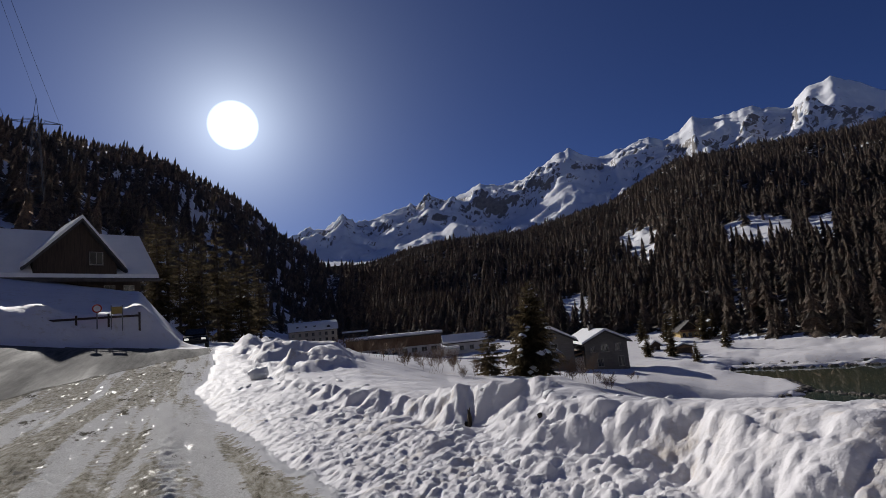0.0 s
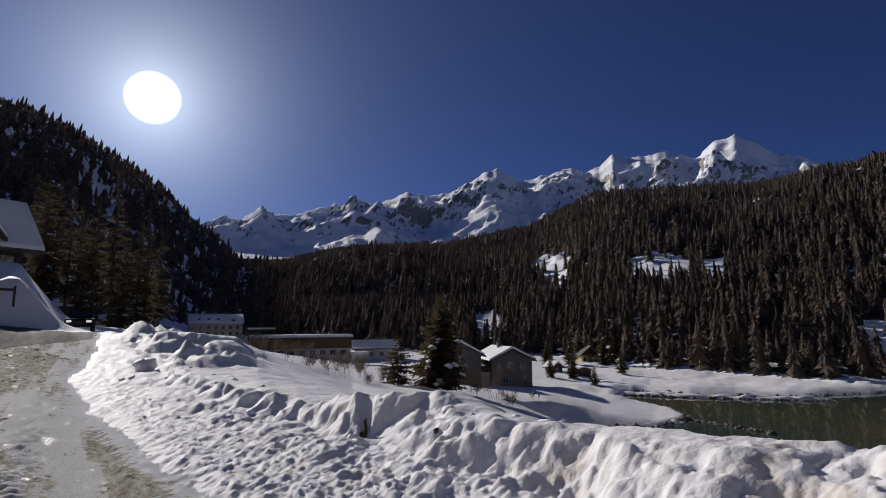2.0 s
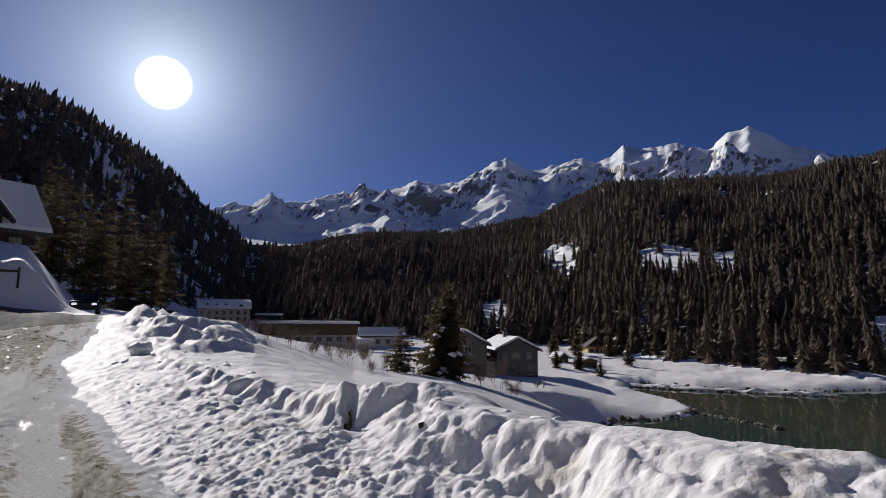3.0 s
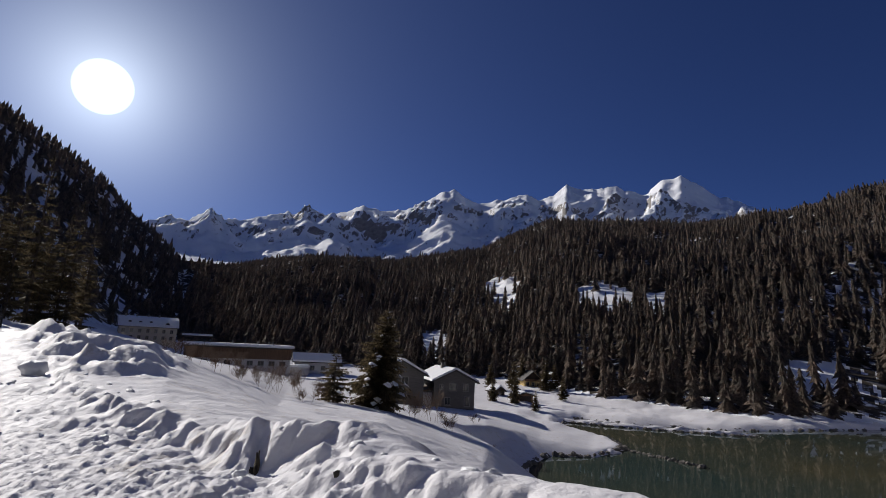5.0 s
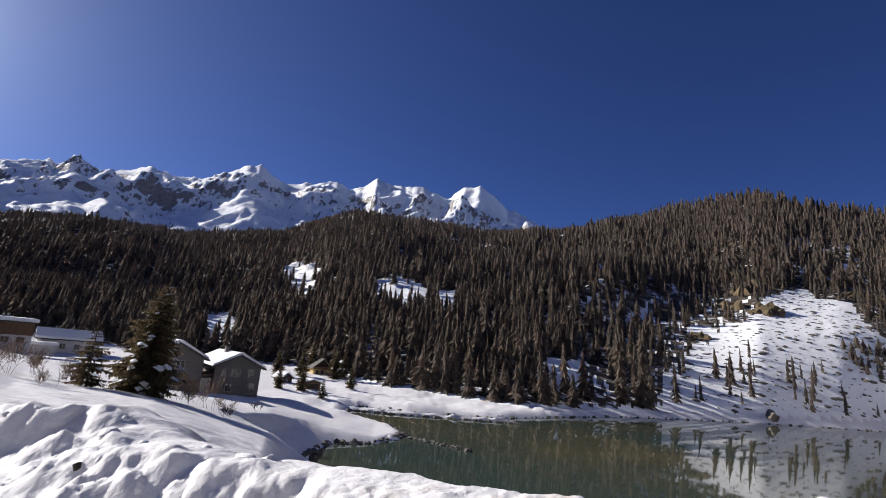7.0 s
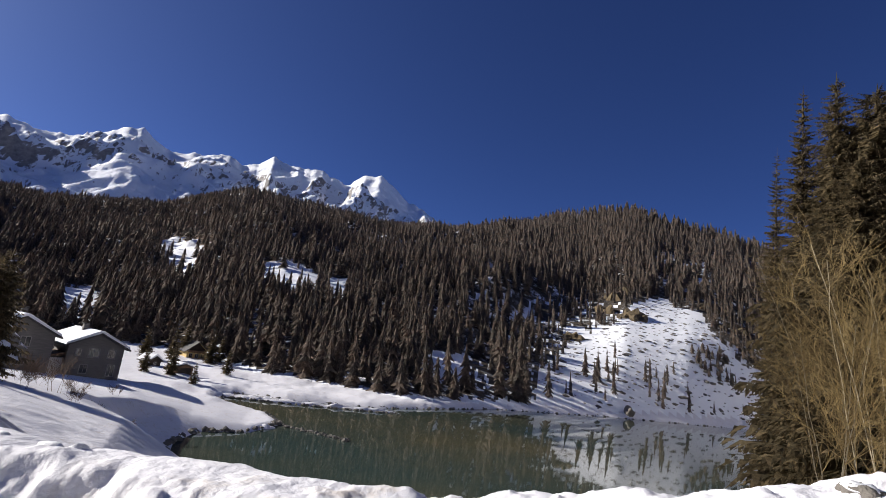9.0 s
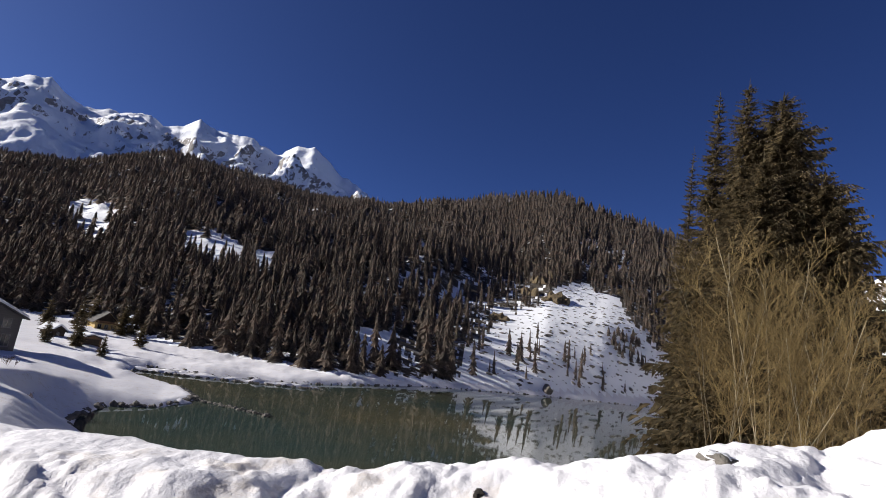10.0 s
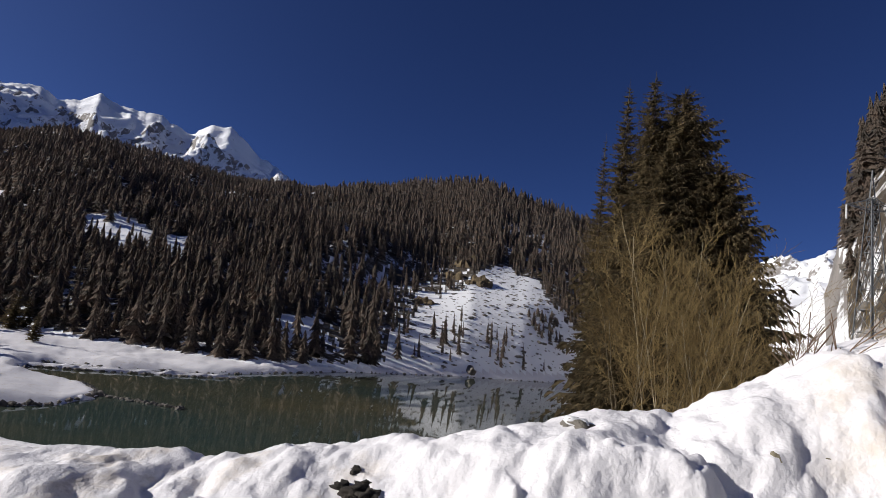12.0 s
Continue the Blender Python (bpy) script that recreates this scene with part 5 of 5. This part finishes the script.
stones("spit_stones", "row of dark stones running from the spit into the lake", spots, ROCK, 7)
def snow_tongue(name, label, pts, half, high, seed):
    """A low snow-topped ridge of ground standing out of the water along a line."""
    V, F, n = [], [], 10
    line = []
    for (x0, y0), (x1, y1) in zip(pts, pts[1:]):
        for t in np.linspace(0, 1, 14, endpoint=False):
            line.append((x0 + (x1 - x0) * t, y0 + (y1 - y0) * t, x1 - x0, y1 - y0))
    line.append((*pts[-1], x1 - x0, y1 - y0))
    for i, (x, y, dx, dy) in enumerate(line):
        f0 = i / (len(line) - 1)
        ln = math.hypot(dx, dy)
        w = half * (0.75 + 0.5 * noise.noise(Vector((i * 0.23, seed, 0)))) * min(1.0, 5 * (1 - f0) + 0.25)
        for k in range(n + 1):
            c = -1 + 2 * k / n
            z = high * (1 - abs(c) ** 2.6) * (0.75 + 0.6 * noise.noise(Vector((i * 0.3, k * 0.5, seed)))) * min(1.0, 6 * (1 - f0) + 0.3) - 0.12
            V.append((x - dy / ln * c * w, y + dx / ln * c * w, z))
    for i in range(len(line) - 1):
        for k in range(n):
            a = i * (n + 1) + k
            F.append((a, a + n + 1, a + n + 2, a + 1))
    return tagged(link_mesh(name, V, F, SNOW), label, "causeway")


# low causeway off the far flat, and the snowy point on the near shore
CAUSEWAY = ((44, 93.5), (50, 89.5), (54, 86.6), (62.7, 82.6), (69, 79.7), (75.5, 76.9))
snow_tongue("causeway", "low snow-topped stone causeway standing in the lake", CAUSEWAY, 1.5, 0.75, 3)
snow_tongue("snow_spit", "narrow tongue of snow reaching into the water", ((29.5, 66), (33, 65.2), (37.5, 64.4), (40.8, 63.4)), 1.3, 0.7, 8)
spots = []
for (x0, y0), (x1, y1) in zip(CAUSEWAY, CAUSEWAY[1:]):
    for t in np.linspace(0, 1, 34, endpoint=False):
        side = rng.choice((-1.15, 1.15, -1.2))
        ln = math.hypot(x1 - x0, y1 - y0)
        spots.append((x0 + (x1 - x0) * t + side * (y1 - y0) / ln * -1 + rng.uniform(-0.3, 0.3), y0 + (y1 - y0) * t + side * (x1 - x0) / ln + rng.uniform(-0.3, 0.3), rng.uniform(-0.1, 0.12), rng.uniform(0.25, 0.5)))
stones("causeway_stones", "dark stones along both sides of the causeway", spots, ROCK, 8, 0.6)


def crag(m, label, size, seed, mat):
    """A broken cliff face: a blocky mass with vertical ribs."""
    bm = bmesh.new()
    bmesh.ops.create_icosphere(bm, subdivisions=4, radius=1.0)
    off = Vector((seed * 7.1, seed * 3.3, seed))
    for v in bm.verts:
        p = v.co
        rib = noise.noise(Vector((p.x * 5, p.y * 5, p.z * 0.9)) + off) * 0.22 + noise.noise(p * 2 + off) * 0.3 + noise.noise(p * 11 + off) * 0.06
        k = 1 + rib
        v.co = Vector((p.x * size[0] * k, p.y * size[1] * k, p.z * size[2] * (k + 0.1 * math.floor(noise.noise(p * 3 + off) * 4) / 4)))
    me = bpy.data.meshes.new("crag")
    bm.to_mesh(me)
    bm.free()
    me.materials.append(mat)
    ob = new("crag", me)
    ob.matrix_world = m
    return tagged(ob, label, "cliff", "ochre crags")


for k, (a, el, sz) in enumerate(((-65.4, 8.2, (11, 11, 15)), (-66.6, 6.4, (10, 11, 14)), (-64.2, 6.6, (9, 9, 12)), (-73.6, 7.8, (12, 10, 10)), (-72.2, 8.9, (11, 10, 11)), (-75.4, 6.2, (9, 8, 7)), (-63.6, 9.4, (9, 9, 9)), (-61.0, 3.6, (8, 7, 7)), (-69.8, 11.6, (9, 8, 6)), (-72.6, 10.8, (10, 8, 7)))):
    x, y, z = land(a, el, start=60)
    crag(pose(x, y, z - 0.82 * sz[2], 0, 0, a + 20), "ochre and grey cliff breaking out of the wooded slope", sz, k + 1, OCHRE_ROCK)


def lump(name, m, label, category, size, seed, mat, rough=0.3, sub=3, group=""):
    bm = bmesh.new()
    bmesh.ops.create_icosphere(bm, subdivisions=sub, radius=1.0)
    off = Vector((seed * 5.7, seed * 2.9, seed * 1.3))
    for v in bm.verts:
        p = v.co.copy()
        k = 1 + rough * (noise.noise(p * 1.6 + off) + 0.5 * noise.noise(p * 4.2 + off) + 0.3 * noise.noise(p * 9 + off))
        v.co = Vector((p.x * size[0] * k, p.y * size[1] * k, p.z * size[2] * k))
    me = bpy.data.meshes.new(name)
    bm.to_mesh(me)
    bm.free()
    me.materials.append(mat)
    me.polygons.foreach_set("use_smooth", np.full(len(me.polygons), True))
    ob = new(name, me)
    ob.matrix_world = m
    return tagged(ob, label, category, group)


x, y, z = land(-67.0, -3.2)
lump("boulder", pose(x, y, z + 0.4, 0, 0, 30), "dark pointed boulder at the far waterline", "rock", (1.8, 1.6, 2.2), 4, ROCK, 0.5)
# soil and boulders in the snow bank
E1 = (1.0, 0.8)
# yellowed earth in the hollows of the high bank
for k, (a, el, sx, sz) in enumerate(((-95.9, -6.4, 0.08, 0.09), (-98.7, -5.2, 0.13, 0.07))):
    x, y, z = land(a, el, *E1)
    lump("soil_clod", pose(x - 0.07 * math.sin(radians(a)), y + 0.07 * math.cos(radians(a)), z - 0.01, 0, 0, a), "yellow-brown earth showing in a hollow of the snow bank", "soil", (0.6 * sx, 0.06, 0.5 * sz), 70 + k, EARTH, 0.5, 3, "earth hollows")
for k, (a, el, sz) in enumerate(((-58.2, -15.1, 0.05), (-57.4, -13.6, 0.025), (-56.2, -15.2, 0.04), (-58.6, -14.6, 0.018), (-59.6, -15.4, 0.02), (-59.0, -15.9, 0.055), (-57.1, -13.9, 0.02), (-57.4, -15.8, 0.05))):
    x, y, z = land(a, el, *E1)
    lump("soil_clod", pose(x, y, z, 0, 0, 40 * k), "dark wet soil clod lying in the snow bank", "soil", (sz * 1.1, sz * 0.9, sz * 0.5), 10 + k, SOIL, 0.8, 3, "soil clods")
for k, (a, el, sz, ex, ey) in enumerate(((-9.1, -10.3, 0.03, 0, 0), (-1.6, -10.6, 0.04, 0, 0))):
    x, y, z = land(a, el, ex, ey)
    lump("soil_clod", pose(x, y, z, 0, 0, 40 * k), "dark soil showing in a hollow of the snow wall", "soil", (sz, sz * 0.8, sz * 1.2), 30 + k, SOIL, 0.6, 3, "soil clods")
for k, (dx, dz, sx, sz) in enumerate(((0.0, 0.02, 0.030, 0.14), (0.03, 0.12, 0.022, 0.16))):
    x, y = 0.24, 7.30 + dx
    lump("soil_clod", pose(x, y, 10.55 + dz, 0, 0, 30 * k), "dark earth in the cleft of the snow wall", "soil", (sx, 0.05, sz), 90 + k, DARK_EARTH, 0.6, 3, "cleft earth")
x, y, z = land(-78.6, -6.2, *E1)
rock_ = thing("boulder", pose(x, y, z - 0.02, 0, 0, 60), "flat grey boulder with a snow cap on the bank", "rock")
for nm, dz, sz, mt, sd in (("stone", 0.0, (0.085, 0.06, 0.04), ROCK, 44), ("snow_cap", 0.022, (0.07, 0.048, 0.024), CLOD_SNOW, 45)):
    piece = lump(nm, Matrix.Identity(4), "", "", sz, sd, mt, 0.45)
    piece.parent = rock_
    piece.location = (0, 0, dz)
for k, (a, el, sz) in enumerate(((-101.5, 4.2, 0.9), (-100.0, 7.5, 0.8), (-103.5, 7.5, 1.2))):
    x, y, z = land(a, el + 3, *E1, start=9.0)
    lump("boulder", pose(x, y, z, 0, 0, 60 * k), "mossy grey boulder on the snowy slope", "rock", (sz * 1.3, sz, sz * 0.9), 50 + k, ROCK, 0.45, 3, "slope boulders")
# loose snow lumps thrown up by the plough
rng = random.Random(77)
for k in range(40):
    s_, q_ = rng.uniform(3.0, 17.0), 0.0
    q_ = float(ROAD_EDGE(np.array(s_))) + rng.uniform(0.3, 2.9)
    x, y = 0.907 * q_ - 0.42 * s_, 0.42 * q_ + 0.907 * s_
    sz = rng.choice((0.03, 0.035, 0.045, 0.06, 0.08))
    lump("snow_lump", pose(x, y, float(height_at(x, y)[0]) - 0.25 * sz, 0, 0, 50 * k), "loose lump of ploughed snow beside the road", "snow", (sz * 1.25, sz, sz * 0.8), k, CLOD_SNOW, 0.45, 2, "snow lumps")
x, y, z = land(18.9, -3.7)
lump("snow_lump", pose(x, y, z + 0.12), "large round lump of snow on the ploughed bank", "snow", (0.3, 0.27, 0.22), 99, CLOD_SNOW, 0.3, 3, "snow lumps")


# ---------- pylons, car, signs ----------
def pylon(m, label, tall, foot, arm):
    p = thing("pylon", m, label, "pylon", "power pylons")
    waist = foot * 0.22

    def corner(z, sx, sy):
        w = foot + (waist - foot) * min(z / (tall * 0.72), 1)
        return Vector((sx * w / 2, sy * w / 2, z))
    for sx in (-1, 1):
        for sy in (-1, 1):
            part("leg", rod(bmesh.new(), corner(-1, sx, sy), corner(tall * 0.86, sx, sy), 0.08, 0.05, 4), STEEL, p)
    bm = bmesh.new()
    levels = [tall * 0.86 * (1 - (1 - k / 11) ** 1.5) for k in range(12)]
    for z0, z1 in zip(levels, levels[1:]):
        for a, b in (((-1, -1), (1, -1)), ((1, -1), (1, 1)), ((1, 1), (-1, 1)), ((-1, 1), (-1, -1))):
            rod(bm, corner(z0, *a), corner(z1, *b), 0.03, None, 3)
            rod(bm, corner(z0, *b), corner(z1, *a), 0.03, None, 3)
            rod(bm, corner(z1, *a), corner(z1, *b), 0.04, None, 3)
    part("lattice", bm, STEEL, p)
    bm = bmesh.new()
    za = tall * 0.80
    for s in (-1, 1):
        for y in (-waist / 2, waist / 2):
            rod(bm, (s * waist / 2, y, za), (s * arm / 2, 0, za + 0.25), 0.06, None, 3)
            rod(bm, (s * waist / 2, y, za + 1.0), (s * arm / 2, 0, za + 0.25), 0.05, None, 3)
        for k in range(1, 5):
            c = s * (waist / 2 + (arm - waist) / 2 * k / 5)
            rod(bm, (c, 0, za + 0.1), (c + s * 0.4, 0, za + 0.8 - 0.12 * k), 0.04, None, 3)
    part("crossarm", bm, STEEL, p)
    bm = bmesh.new()
    for sx in (-1, 1):
        rod(bm, (sx * waist / 2, 0, tall * 0.86), (0, 0, tall), 0.06, None, 3)
    part("peak", bm, STEEL, p)
    for s in (-1, 1):
        part("insulator", rod(bmesh.new(), (s * arm / 2, 0, za + 0.2), (s * arm / 2, 0, za - 1.1), 0.07, 0.07, 6), WHITE, p)
    return p


px_, py_ = polar(36.9, 140)
pz_ = float(height_at(px_, py_)[0])
top1 = 12 + 140 * math.tan(radians(22.1))
pylon(pose(px_, py_, pz_, 0, 0, 30), "steel lattice power pylon on the hill behind the chalet", top1 - pz_, 4.0, 9.4)
qx_, qy_ = polar(-100.9, 62)
qz_ = float(height_at(qx_, qy_)[0])
pylon(pose(qx_, qy_, qz_, 0, 0, -60), "steel lattice power pylon beside the wooded rocks", 12 + 62 * math.tan(radians(18.4)) - qz_, 2.4, 5.0)


def wire(a, b, sag):
    cu = bpy.data.curves.new("power_line", "CURVE")
    cu.dimensions, cu.bevel_depth, cu.bevel_resolution = "3D", 0.025, 1
    sp = cu.splines.new("POLY")
    sp.points.add(40)
    for k, p in enumerate(sp.points):
        t = k / 40
        v = Vector(a).lerp(Vector(b), t) - Vector((0, 0, sag * 4 * t * (1 - t)))
        p.co = (*v, 1)
    cu.materials.append(STEEL)
    return tagged(new("power_line", cu), "thin power line spanning the valley from the pylon", "cable", "power lines")


arm_z = pz_ + (top1 - pz_) * 0.80 - 1.0
ux_, uy_ = math.cos(radians(30)), math.sin(radians(30))
fx_, fy_ = polar(-156, 160)
for off, za, zb in ((-4.7, arm_z, 74), (4.7, arm_z, 74), (0.0, top1, 86)):
    wire((px_ + ux_ * off, py_ + uy_ * off, za), (fx_ - ux_ * off, fy_ + uy_ * off, zb), 5.0)


def car(m, label):
    c = thing("car", m, label, "car")
    body = prism(bmesh.new(), [(-2.1, 0.35), (2.1, 0.35), (2.15, 0.75), (1.95, 0.98), (1.0, 1.05), (-2.0, 1.08), (-2.15, 0.7)], -0.88, 0.88)
    bmesh.ops.bevel(body, geom=list(body.edges), offset=0.06, segments=2, affect="EDGES")
    part("body", body, CAR_PAINT, c, smooth=False)
    cabin = prism(bmesh.new(), [(-1.95, 1.07), (1.0, 1.05), (0.35, 1.62), (-1.5, 1.66)], -0.78, 0.78)
    bmesh.ops.bevel(cabin, geom=list(cabin.edges), offset=0.07, segments=2, affect="EDGES")
    part("cabin", cabin, CAR_PAINT, c)
    part("windscreen", prism(bmesh.new(), [(0.96, 1.12), (0.99, 1.14), (0.44, 1.57), (0.41, 1.55)], -0.66, 0.66), GLASS, c)
    for sx in (-1.3, 1.35):
        for sy in (-0.82, 0.82):
            w = part("wheel", rod(bmesh.new(), (sx, sy - 0.11, 0.33), (sx, sy + 0.11, 0.33), 0.33, None, 18), RUBBER, c)
            part("rim", rod(bmesh.new(), (sx, sy + math.copysign(0.1, sy), 0.33), (sx, sy + math.copysign(0.125, sy), 0.33), 0.2, None, 14), STEEL, w)
    for sy in (-0.62, 0.62):
        part("headlight", boxed(2.05, sy - 0.16, 0.68, 2.16, sy + 0.16, 0.86, bevel=0.03), LAMP, c)
    part("bumper", boxed(2.08, -0.85, 0.36, 2.22, 0.85, 0.58, bevel=0.04), RUBBER, c)
    return c


x, y = polar(24.4, 50)
car(pose(x, y, float(height_at(x, y)[0]) - 0.05, 0, 0, -68), "dark car with lit headlights coming round the bend")

# traffic sign and barrier below the chalet
x, y, z = land(32.4, 2.3, start=20)
sign = thing("round_sign", pose(x, y, z, 0, 0, 32), "round white traffic sign with red border on a post", "sign")
part("post", rod(bmesh.new(), (0, 0, -0.4), (0, 0, 1.5), 0.035, None, 8), STEEL, sign)
part("disc", rod(bmesh.new(), (0, -0.05, 1.25), (0, -0.035, 1.25), 0.27, None, 24), RED, sign)
part("face", rod(bmesh.new(), (0, -0.056, 1.25), (0, -0.052, 1.25), 0.19, None, 24), WHITE, sign)
board = thing("yellow_board", pose(x + 0.9, y + 0.55, z, 0, 0, 32), "small yellow notice board on two posts", "sign")
part("panel", boxed(-0.28, -0.06, 0.85, 0.28, -0.03, 1.30), YELLOW, board)
for sx in (-0.3, 0.3):
    part("post", rod(bmesh.new(), (sx, 0, -0.4), (sx, 0, 1.4), 0.03, None, 8), STEEL, board)
fence = thing("fence", pose(x - 2.6, y - 1.4, z, 0, 0, 32), "low dark wooden fence half buried in snow", "fence")
for k in range(5):
    part("post", boxed(-1.6 + 1.7 * k, -0.06, -0.5, -1.48 + 1.7 * k, 0.06, 0.9), DARK_WOOD, fence)
part("rail", boxed(-1.6, -0.1, 0.6, 5.3, -0.06, 0.74), DARK_WOOD, fence)
